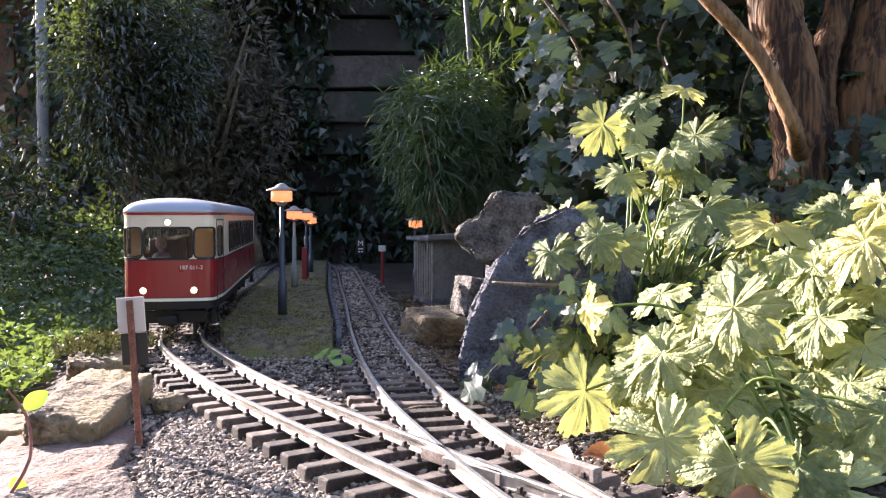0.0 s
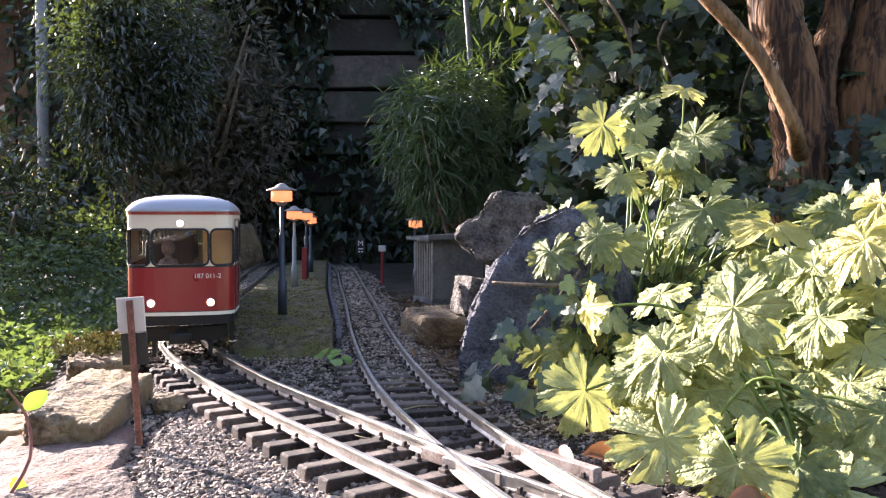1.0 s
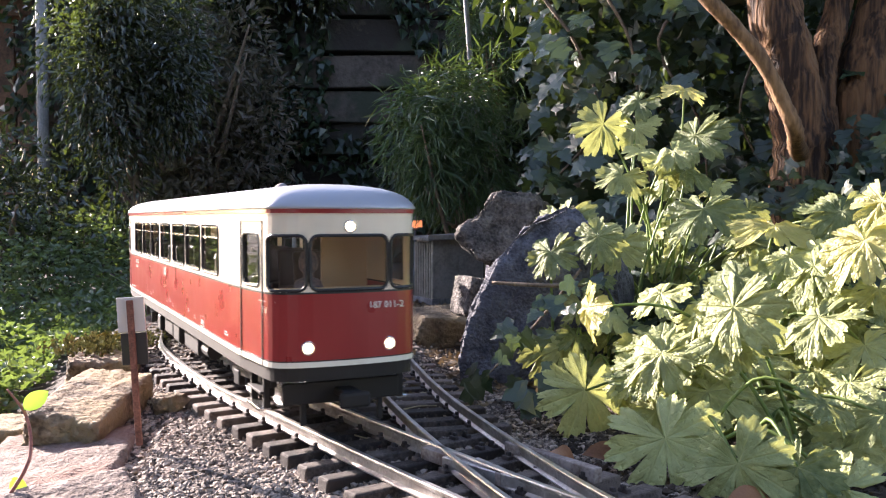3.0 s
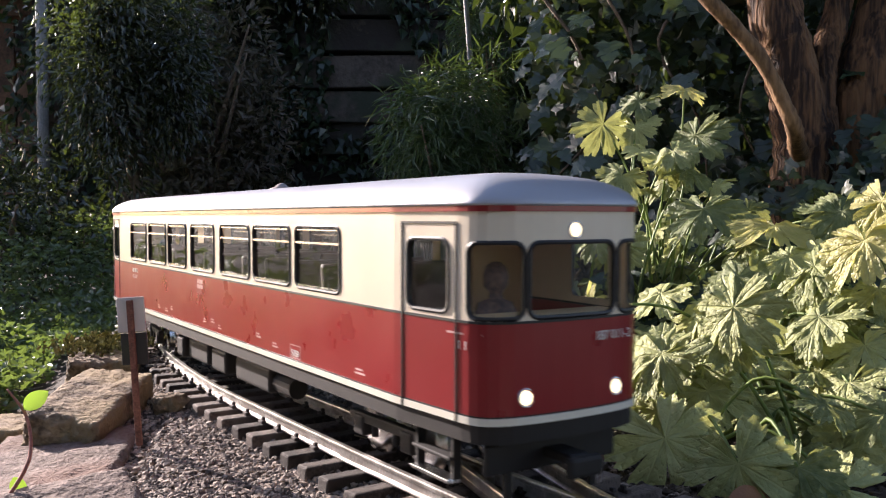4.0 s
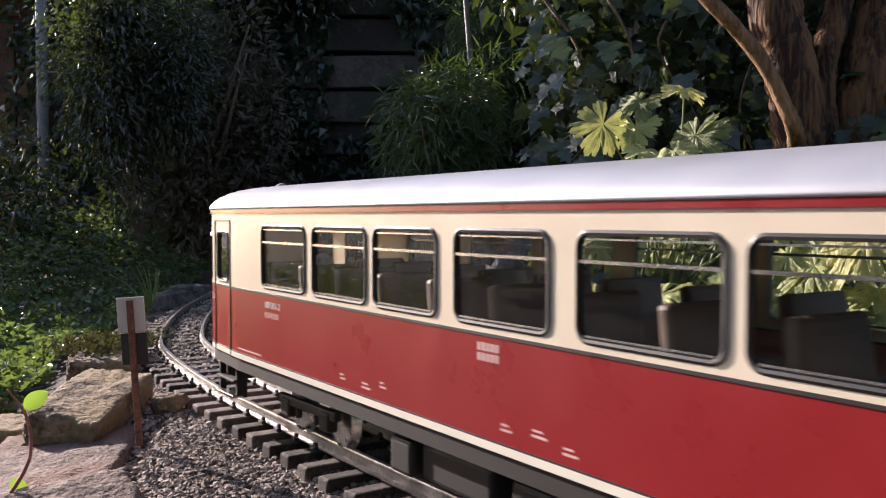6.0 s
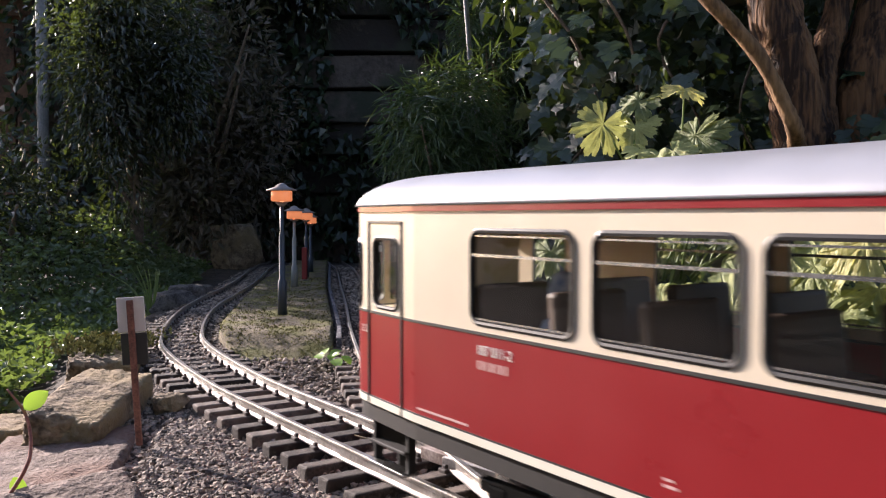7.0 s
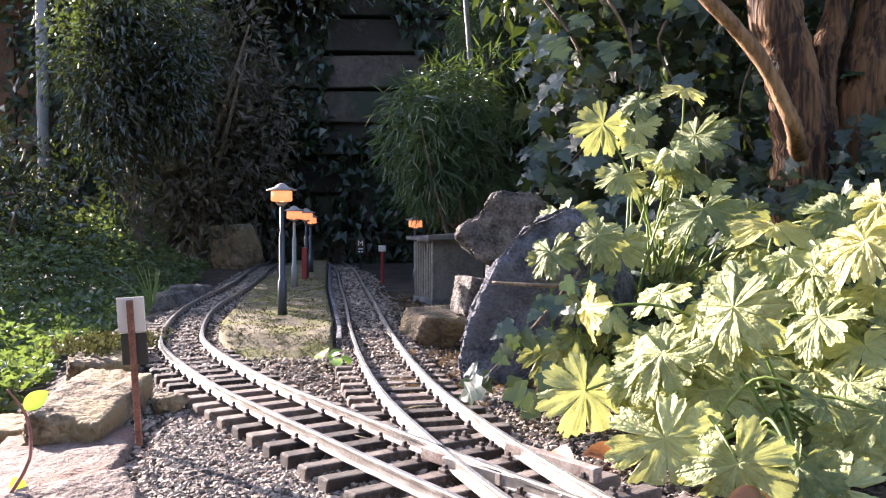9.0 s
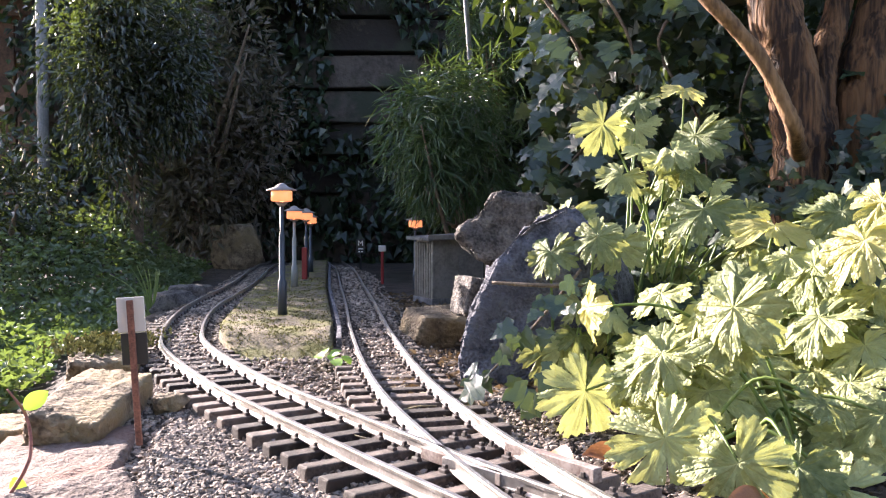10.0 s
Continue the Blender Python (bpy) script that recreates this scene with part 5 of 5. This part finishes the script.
def build_shrub(name, label, centre, radii, count, leaf, material, seed, lumps=18, trunk=True, droop=0.3, category="shrub"):
    rs = np.random.RandomState(seed)
    base = (centre[0], centre[1], ground_z(centre[0], centre[1]) - 0.01)
    t = thing(name, label, category, base)
    P, d = clumpy(rs, count, (0, 0, centre[2] - base[2]), radii, lumps)
    keep = P[:, 2] > 0.0
    P, d = P[keep], d[keep]
    dirs = d + rs.normal(scale=0.6, size=d.shape) - np.array((0, 0, droop))
    ln = rs.uniform(0.7, 1.25, len(P)) * leaf[0]
    cloud("crown", P, dirs, ln, ln * leaf[1] / leaf[0], material, t, seed=seed)
    if trunk:
        rnd = random.Random(seed)
        b = tube([(0, 0, 0), (0.01, 0, (centre[2] - base[2]) * 0.5), (0, 0.01, centre[2] - base[2])], [radii[0] * 0.09, radii[0] * 0.07, radii[0] * 0.03], 7)
        part("trunk", b, M_TWIG, t)
        for k in range(7):
            e = Vector((rnd.uniform(-0.7, 0.7) * radii[0], rnd.uniform(-0.7, 0.7) * radii[1], centre[2] - base[2] + rnd.uniform(-0.4, 0.7) * radii[2]))
            s = Vector((0, 0, (centre[2] - base[2]) * rnd.uniform(0.2, 0.8)))
            part("branch", tube([s, s.lerp(e, 0.5) + Vector((0, 0, -0.02)), e], [radii[0] * 0.035, radii[0] * 0.025, radii[0] * 0.01], 5), M_TWIG, t)
    return t


build_platform()
# narrow-leaved bush above the hut
build_shrub("narrow_leaved_bush", "dense dark green bush of thin drooping leaves", (0.03, 1.80, 0.275), (0.15, 0.15, 0.215), 5200, (0.045, 0.0042), M_BUSH, 11, 26, True, 0.9)
build_shrub("narrow_leaved_bush", "light green feathery bush further back", (0.13, 2.25, 0.62), (0.13, 0.16, 0.26), 2600, (0.030, 0.004), M_BUSH, 12, 18, True, 0.5)
build_shrub("ivy_bush", "dark ivy-grown bush over the stones", (0.24, 1.62, 0.66), (0.17, 0.10, 0.22), 2600, (0.036, 0.020), M_IVY_DARK, 19, 22, True)
# dark evergreens
build_shrub("evergreen_shrub", "dark evergreen shrub with glossy small leaves", (-1.06, 2.10, 0.12), (0.36, 0.28, 0.24), 5200, (0.022, 0.011), M_HEDGE, 13, 40)
build_shrub("evergreen_tree", "tall dark conifer-like tree with drooping sprays", (-0.82, 2.35, 0.55), (0.22, 0.26, 0.46), 13000, (0.024, 0.009), M_HEDGE, 14, 44, True, 0.8, "tree")
build_shrub("evergreen_shrub", "shrub in deep shade, its leaves browned for the haze", (-0.78, 2.80, 0.40), (0.30, 0.22, 0.55), 8000, (0.034, 0.014), M_HEDGE_HAZE, 15, 44)
build_shrub("evergreen_shrub", "dark shrub over the end of the line", (-0.55, 2.97, 0.98), (0.50, 0.16, 0.22), 4000, (0.034, 0.014), M_HEDGE, 16, 30, False)
build_shrub("evergreen_shrub", "dark ivy-covered shrub behind the hut", (0.22, 2.45, 0.28), (0.40, 0.25, 0.40), 5000, (0.040, 0.020), M_IVY_DARK, 17, 34)
build_shrub("evergreen_shrub", "dark shrub above the bank", (0.55, 2.1, 0.62), (0.42, 0.35, 0.42), 5000, (0.042, 0.022), M_IVY_DARK, 18, 34)


def build_cover():
    rs = np.random.RandomState(21)
    P, D = [], []
    while len(P) < 19000:
        y = rs.uniform(0.85, 2.5)
        left = np.interp(y, (0.85, 1.0, 1.3, 1.8, 2.5), (-0.42, -0.46, -0.55, -0.57, -0.66))
        x = left - abs(rs.normal(0, 0.33))
        if x < -1.5:
            continue
        g = ground_z(x, y)
        top = (0.05 + 0.10 * smoothstep(left, left - 0.4, x)) * (0.65 + 0.6 * noise.noise((x * 6, y * 6, 5))) + 0.10 * smoothstep(1.35, 2.1, y) * smoothstep(left, left - 0.25, x)
        P.append((x, y, g + rs.uniform(0.1, 1.0) ** 0.6 * top))
        D.append((rs.normal(), rs.normal() - 0.2, rs.uniform(-0.2, 0.8)))
    ln = rs.uniform(0.009, 0.020, len(P))
    cloud("groundcover", P, D, ln, ln * 0.62, M_COVER, None, "low glossy green groundcover on the slope", "groundcover", 22, "stuff")
    g = thing("grass_tuft", "tuft of long pale green blades among the groundcover", "grass", (-0.50, 1.50, -0.05), "", "")
    for k in range(9):
        a = random.uniform(-0.5, 0.4)
        part("blade", tube([(0, 0, 0), (math.sin(a) * 0.05 - 0.005, 0.01, 0.06), (math.sin(a) * 0.12 - 0.02, 0.02, 0.105 - abs(a) * 0.03)], [0.0018, 0.0016, 0.0004], 4), M_STALK, g)


build_cover()


def build_ivy():
    """Ivy hanging over the bank: single leaves on runners, and a mass of further ones behind."""
    rs = np.random.RandomState(31)
    plant = thing("ivy", "dark glossy ivy hanging over the bank", "ivy", (0.30, 1.25, ground_z(0.30, 1.25)))
    o = np.array(plant.location)
    P, n = [], 0
    while n < 290:
        x, z = rs.uniform(0.135, 0.66), rs.uniform(0.10, 0.62)
        y = 1.36 - 0.25 * (x - 0.1) + rs.normal(0, 0.05)
        if z < ground_z(x, y) or (x > 0.42 and z < 0.3):
            continue
        P.append((x, y, z))
        n += 1
    for x, y, z in P:
        lf = link("leaf", IVY_MESHES[rs.randint(3)], plant)
        lf.matrix_basis = facing(Vector((x, y, z)) - Vector(o), (rs.normal(-0.35, 0.45), -0.8 + rs.normal(0, 0.25), rs.normal(0.55, 0.4)), rs.uniform(-60, 60), rs.uniform(0.022, 0.046))
    for k in range(5):
        x0 = 0.19 + k * 0.09
        pts = [(x0 + rs.normal(0, 0.045), 1.38 - 0.25 * (x0 - 0.1), 0.64 - j * 0.12) for j in range(5)]
        part("runner", tube([np.array(p) - o for p in pts], [0.003, 0.003, 0.0025, 0.002, 0.001], 5), M_TWIG, plant)
    m = 3600
    x, z = rs.uniform(0.135, 1.0, m), rs.uniform(-0.02, 0.75, m)
    y = 1.46 - 0.22 * (x - 0.1) + rs.normal(0, 0.05, m)
    Q = np.stack([x, y, z], 1) - o
    D = np.stack([rs.normal(-0.3, 0.55, m), -0.8 + rs.normal(0, 0.3, m), 0.4 + rs.normal(0, 0.5, m)], 1)
    ivy_mass("far_leaves", Q, D, rs.uniform(0.020, 0.044, m), M_IVY_DARK, plant, "dense ivy foliage", seed=32, kind="stuff")
    # sprigs of ivy low on the slab
    sp = thing("ivy_sprig", "ivy sprig creeping over the stone slab", "ivy", (0.11, 0.80, 0.0))
    o2 = Vector(sp.location)
    for k in range(16):
        p = Vector((0.115 - 0.006 * k + rs.normal(0, 0.012), 0.79 - 0.003 * k, 0.085 - 0.0062 * k + rs.normal(0, 0.010)))
        lf = link("leaf", IVY_MESHES[k % 3], sp)
        lf.matrix_basis = facing(p - o2, (rs.normal(-0.3, 0.3), -0.8, rs.normal(0.5, 0.3)), rs.uniform(-70, 70), rs.uniform(0.016, 0.027))
    part("runner", tube([Vector((0.125, 0.80, 0.09)) - o2, Vector((0.08, 0.80, 0.035)) - o2, Vector((0.035, 0.77, -0.005)) - o2], [0.0015, 0.0012, 0.0008], 5), M_TWIG, sp)
    low = thing("ivy_sprig", "small ivy shoot at the edge of the ballast", "ivy", (0.075, 0.70, -0.015))
    for k, (x, z) in enumerate(((0.0, 0.012), (0.018, 0.008), (-0.02, 0.018), (0.014, 0.034), (-0.045, 0.020))):
        lf = link("leaf", IVY_MESHES[k % 3], low)
        lf.matrix_basis = facing((x, -0.01, z), (rs.normal(-0.3, 0.3), -0.8, 0.6), rs.uniform(-60, 60), 0.028)


build_ivy()


def build_trunk():
    t = thing("shrub_trunk", "brown fibrous trunk of an old shrub with several stems", "tree trunk", (0.50, 1.16, ground_z(0.50, 1.16)))
    o = Vector(t.location)
    stems = [([(0.50, 1.18, -0.02), (0.482, 1.16, 0.12), (0.472, 1.15, 0.215), (0.459, 1.15, 0.28), (0.443, 1.15, 0.35), (0.430, 1.16, 0.43), (0.41, 1.2, 0.75)], [0.075, 0.058, 0.040, 0.034, 0.033, 0.032, 0.028]),
             ([(0.50, 1.17, 0.08), (0.489, 1.16, 0.24), (0.491, 1.16, 0.29), (0.504, 1.17, 0.36), (0.526, 1.18, 0.43), (0.58, 1.2, 0.75)], [0.05, 0.030, 0.020, 0.018, 0.018, 0.016]),
             ([(0.58, 1.18, 0.0), (0.556, 1.17, 0.20), (0.568, 1.18, 0.33), (0.60, 1.19, 0.45), (0.66, 1.2, 0.75)], [0.075, 0.050, 0.044, 0.036, 0.03]),
             ([(0.435, 1.08, 0.215), (0.411, 1.03, 0.222), (0.396, 1.0, 0.238), (0.379, 1.0, 0.275), (0.359, 1.0, 0.313), (0.330, 1.0, 0.348), (0.295, 1.0, 0.384), (0.22, 1.02, 0.47)], [0.011, 0.0100, 0.0092, 0.0085, 0.0085, 0.0085, 0.0085, 0.008])]
    for k, (pts, rad) in enumerate(stems):
        part("stem", tube([Vector(p) - o for p in pts], rad, 16, wobble=0.10, seed=k), M_BRANCH if k == 3 else M_BARK, t, "smooth orange-brown branch" if k == 3 else "fibrous brown stem")
    # crown added above the view to keep sky light off ivy and stems
    rs = np.random.RandomState(83)
    P, d = clumpy(rs, 9000, (0.12, 0.30, 0.98 - o.z), (0.75, 0.62, 0.26), 40)
    P = P[P[:, 2] + o.z > 0.66]
    cloud("crown", P, rs.normal(size=P.shape) - np.array((0, 0, 0.4)), rs.uniform(0.04, 0.07, len(P)), rs.uniform(0.02, 0.035, len(P)), M_IVY_DARK, t, "dense dark crown out of view, added to block the sky", seed=84)
    return t


build_trunk()


def build_undergrowth():
    rs = np.random.RandomState(61)
    P, D = [], []
    while len(P) < 3600:
        x, y = rs.uniform(0.09, 0.95), rs.uniform(0.78, 1.45)
        if track_gap(x, y) < 0.17 or (x < 0.14 and y < 1.08):
            continue
        P.append((x, y, ground_z(x, y) + rs.uniform(0, 1) ** 1.5 * 0.09))
        D.append((rs.normal(-0.2, 0.5), rs.normal(-0.6, 0.3), rs.uniform(0.1, 1.2)))
    ivy_mass("undergrowth", P, D, rs.uniform(0.014, 0.032, len(P)), M_IVY_DARK, None, "dark undergrowth on the shaded bank", "undergrowth", 62, "stuff")
    P, D = [], []
    while len(P) < 1500:
        y = rs.uniform(0.72, 1.75)
        x = np.interp(-y, -SIDING[0][:, 1], SIDING[0][:, 0]) + rs.uniform(-0.02, 0.16)
        P.append((x, y, max(ground_z(x, y), -0.014 if track_gap(x, y) < 0.045 else -0.03) + 0.003))
        D.append((rs.normal(), rs.normal(), rs.normal() * 0.15))
    ln = rs.uniform(0.005, 0.014, len(P))
    cloud("leaf_litter", P, D, ln, ln * 0.55, M_LITTER, None, "brown leaf litter scattered beside the siding", "litter", 63, "stuff")


build_undergrowth()


# ---- behind: wall, shed, pole ----
def build_wall():
    core = tagged(new("wall_back", mesh_of("wall_back", [(-1.45, 3.16, -0.05), (2.2, 3.16, -0.05), (2.2, 3.16, 1.04), (-1.45, 3.16, 1.04), (-1.45, 3.22, -0.05), (2.2, 3.22, -0.05), (2.2, 3.22, 1.04), (-1.45, 3.22, 1.04)],
                  [(0, 1, 2, 3), (5, 4, 7, 6), (3, 2, 6, 7), (4, 5, 1, 0), (1, 5, 6, 2), (4, 0, 3, 7)], M_WALL)), "dark weathered plank wall overgrown with ivy", "wall", kind="structure")
    rnd = random.Random(5)
    lib = []
    for w in (0.55, 0.75, 0.95):
        b = box(w - 0.006, 0.04, 0.112, bevel=0.005)
        me = bpy.data.meshes.new("plank")
        b.to_mesh(me)
        b.free()
        me.materials.append(M_WALL)
        lib.append((w, me))
    for r in range(9):
        x = -1.35 + rnd.uniform(-0.2, 0)
        while x < 0.95:
            w, me = rnd.choice(lib)
            p = link("plank", me, core)
            p.matrix_basis = pose(x + w / 2, 3.12 + rnd.uniform(-0.025, 0.012), 0.035 + r * 0.122 + rnd.uniform(-0.008, 0.008), rnd.uniform(-10, -2), rnd.uniform(-1.0, 1.0), rnd.uniform(-2, 2))
            x += w
    rs = np.random.RandomState(41)
    P, D = [], []
    for k in range(9000):
        x, z = rs.uniform(-1.5, 1.4), rs.uniform(-0.02, 1.12)
        if noise.noise((x * 2.4, z * 2.4, 7)) < (-0.06 if -0.39 < x < -0.18 else -0.5):
            continue
        P.append((x, 3.06 + rs.normal(0, 0.025), z))
        D.append((rs.normal(0, 0.5), -0.3, -0.6 + rs.normal(0, 0.5)))
    ln = rs.uniform(0.022, 0.05, len(P))
    cloud("wall_ivy", P, D, ln, ln * 0.8, M_IVY_DARK, None, "ivy leaves covering the plank wall", "ivy", 42, "stuff")


build_wall()


def build_shed():
    s = thing("garden_shed", "dark brown timber shed in deep shade", "shed", (-1.75, 3.35, -0.05))
    part("wall", box(0.8, 0.06, 1.02, (0, 0.16, 0.51), 0.004), M_TIMBER, s)
    for k in range(8):
        part("board", box(0.092, 0.02, 1.02, (-0.36 + k * 0.1, 0.11, 0.51), 0.004), M_TIMBER, s)
    part("beam", box(0.85, 0.08, 0.07, (0, 0.08, 0.99), 0.006), M_TIMBER, s)
    part("roof", box(0.95, 0.5, 0.03, (0, 0.12, 1.05), 0.006), M_HUT_ROOF, s)
    p = thing("grey_pole", "tall grey metal pole behind the shrubs", "pole", (-1.218, 2.7, -0.06))
    part("pole", rod(0.017, 0.016, 1.3, seg=16), M_GREYPOLE, p)
    part("bracket", box(0.05, 0.012, 0.014, (0.035, 0, 0.64), 0.003), M_GREYPOLE, p)
    c = thing("bamboo_cane", "thin grey cane leaning out of the bush", "cane", (0.06, 1.95, 0.0))
    part("cane", tube([(0.02, 0.0, 0.0), (0.005, 0.0, 0.40), (-0.022, 0.0, 0.75)], [0.0065, 0.0055, 0.005], 8), M_GREYPOLE, c)


build_shed()


# unseen tree, added so its sparse leaves break the sun on the platform
build_shrub("evergreen_tree", "loose evergreen out of view, added to dapple the platform with shade", (-1.80, 2.85, 0.78), (0.27, 0.25, 0.38), 1300, (0.05, 0.02), M_HEDGE, 54, 26, True, 0.6, "tree")
# hedges out of view, added to darken window reflections and hold off sky light
build_shrub("unseen_hedge", "dark unseen hedge at the side, added for the window reflections", (-2.4, 0.2, 0.30), (0.45, 1.3, 0.55), 9000, (0.06, 0.032), M_HEDGE, 51, 50)
build_shrub("unseen_hedge", "dark unseen hedge behind the viewpoint, added to block sky light", (-1.5, -1.8, 0.95), (1.5, 0.6, 1.35), 12000, (0.10, 0.055), M_HEDGE, 52, 50)
build_shrub("unseen_hedge", "dark unseen hedge behind on the right, added to block sky light", (1.4, -2.0, 0.95), (1.5, 0.6, 1.35), 12000, (0.10, 0.055), M_HEDGE, 53, 50)


# ---- small loose things ----
def build_loose():
    # twig with bright leaves in front
    t = thing("shoot", "reddish shoot with bright green round leaves", "plant", (-0.248, 0.505, -0.03))
    o = Vector(t.location)
    part("stem", tube([Vector((-0.236, 0.46, -0.02)) - o, Vector((-0.2255, 0.47, 0.0)) - o, Vector((-0.226, 0.48, 0.012)) - o, Vector((-0.2335, 0.49, 0.027)) - o, Vector((-0.246, 0.495, 0.040)) - o],
                      [0.0011, 0.0011, 0.001, 0.0009, 0.0006], 6), M_RED_TWIG, t, "thin red stem")
    lm = mesh_of("leaf", *oval_leaf(1, 0.62), M_BRIGHT, True)
    for (x, y, z), size, nrm, roll in (((-0.2335, 0.488, 0.030), 0.0165, (0.4, -0.8, 0.5), 128), ((-0.2335, 0.475, -0.004), 0.0135, (0.3, -0.9, 0.3), 25), ((-0.238, 0.47, -0.024), 0.014, (0.0, -0.8, 0.7), 110)):
        link("leaf", lm, t).matrix_basis = facing(Vector((x, y, z)) - o, nrm, roll, size)
    # stick across the slab
    s = thing("stick", "thin dry stick poking out over the slab", "stick", (0.10, 0.80, 0.075))
    part("stick", tube([(-0.055, 0.01, 0.002), (0.0, 0.0, 0.0), (0.06, 0.03, 0.0)], [0.0016, 0.002, 0.0022], 6), M_TWIG, s)
    # dead leaves
    dm = mesh_of("dead_leaf", *oval_leaf(3, 0.46, 0.5, 0.55), M_DEAD, True)
    for (x, y, z), size, nrm, roll in (((0.070, 0.560, -0.008), 0.044, (-0.5, -0.5, 0.8), 48), ((0.088, 0.545, -0.008), 0.038, (0.3, -0.5, 0.8), 62), ((0.178, 0.470, -0.012), 0.034, (0.0, -0.2, 0.9), -70),
                                       ((-0.142, 0.66, -0.010), 0.014, (-0.2, -0.6, 0.7), 30), ((0.018, 1.03, -0.006), 0.026, (0.0, -0.5, 0.8), 80)):
        d = tagged(new("dead_leaf", dm), "curled reddish brown dead leaf on the ground", "leaf", "fallen leaves")
        d.matrix_world = facing((x, y, z), nrm, roll, size)
    # straw on the ballast
    rs = random.Random(8)
    for k in range(26):
        x, y = rs.uniform(-0.06, 0.02), rs.uniform(0.56, 0.80)
        a, ln = rs.uniform(0, 6.28), rs.uniform(0.01, 0.03)
        st = part("straw", tube([(-ln / 2, 0, 0), (0, 0.002, 0.0010), (ln / 2, 0, 0.0003)], [0.0005, 0.0006, 0.0004], 4), M_STRAW, None)
        tagged(st, "dry straw stalk lying on the ballast", "straw", "straw stalks")
        st.matrix_world = pose(x, y, -0.0112, 0, 0, math.degrees(a))
    # little weed by the platform nose
    w = thing("weed", "small pale green weed by the platform", "plant", (-0.112, 0.885, -0.012))
    for k in range(7):
        link("leaf", lm, w).matrix_basis = facing((rs.uniform(-0.016, 0.016), rs.uniform(-0.01, 0.01), 0.006 + rs.uniform(0, 0.006)), (rs.uniform(-0.5, 0.5), -0.3, 0.9), rs.uniform(0, 360), rs.uniform(0.012, 0.02))
    # moss cushion on the block
    rsn = np.random.RandomState(3)
    P = np.stack([rsn.normal(-0.352, 0.02, 1500), rsn.normal(0.925, 0.035, 1500), np.full(1500, 0.004) + rsn.uniform(-0.002, 0.004, 1500)], 1)
    cloud("moss", P, rsn.normal(size=(1500, 3)) + (0, 0, 1), np.full(1500, 0.006), np.full(1500, 0.004), M_MOSS, None, "yellow-green moss cushion on the block", "moss", 4, "stuff")
    # plain litter and crumbs of soil under the geraniums
    pl, sz = [], []
    for k in range(3500):
        x, y = rsn.uniform(0.05, 0.34), rsn.uniform(0.42, 0.75)
        if track_gap(x, y) < 0.08:
            continue
        pl.append((x, y, ground_z(x, y) + 0.001))
        sz.append(rsn.uniform(0.0015, 0.004))
    chips("soil_crumbs", pl, sz, M_SOIL, "dark soil crumbs under the leaves", "soil", 9)


build_loose()


# ---- what moves ----
def motions():
    U = 0.0272
    track = [(0, -11.16, 35.85, 0.152), (0.5, -10.25, 33.25, 0.185), (1.0, -9.12, 30.65, 0.224), (1.5, -7.80, 28.12, 0.269), (2.0, -6.37, 25.88, 0.318), (2.5, -4.35, 23.20, 0.388),
             (2.7, -3.48, 22.00, 0.413), (3.8, 1.30, 16.30, 0.549), (4.0, 2.18, 15.00, 0.564), (4.5, 4.32, 11.80, 0.585), (5.0, 6.26, 9.02, 0.598), (5.5, 8.44, 5.20, 0.597), (6.8, 13.62, -3.32, 0.575),
             (7.0, 14.68, -5.01, 0.578), (7.5, 17.14, -8.82, 0.583), (8.0, 19.27, -11.80, 0.585), (9.0, 23.9, -18.8, 0.585), (10.0, 28.5, -25.8, 0.585)]
    rows = [(t, pose(x * U, y * U, 0, 0, 0, 180 + math.degrees(a))) for t, x, y, a in track]
    walk(railcar, rows)
    for ob, seat in riders:
        walk(ob, [(t, m @ Matrix.Translation(seat)) for t, m in rows])
    ts = [r[0] for r in track]
    gone = np.r_[0, np.cumsum([math.hypot((b[1] - a[1]) * U, (b[2] - a[2]) * U) for a, b in zip(track, track[1:])])]
    for b, y, sets in bogies:
        turns = []
        for t, m in rows:
            w = m @ Vector((0, y, 0))
            i = int(np.argmin(((MAIN[0] - np.array((w.x, w.y))) ** 2).sum(1)))
            i = min(max(i, 2), len(MAIN[0]) - 3)
            d = MAIN[0][i + 2] - MAIN[0][i - 2]
            fwd = m.to_3x3() @ Vector((0, 1, 0))
            a = math.degrees(math.atan2(d[1], d[0]) - math.atan2(fwd.y, fwd.x))
            a = (a + 180) % 360 - 180
            turns.append((t, pose(0, y, 0, 0, 0, max(-12, min(12, a)))))
        walk(b, turns)
        for ax in sets:
            yy = ax.location.y
            spin = [(k / 15, pose(0, yy, 0.0150, -math.degrees(float(np.interp(k / 15, ts, gone)) / 0.0150), 0, 0)) for k in range(151)]
            walk(ax, spin)


motions()
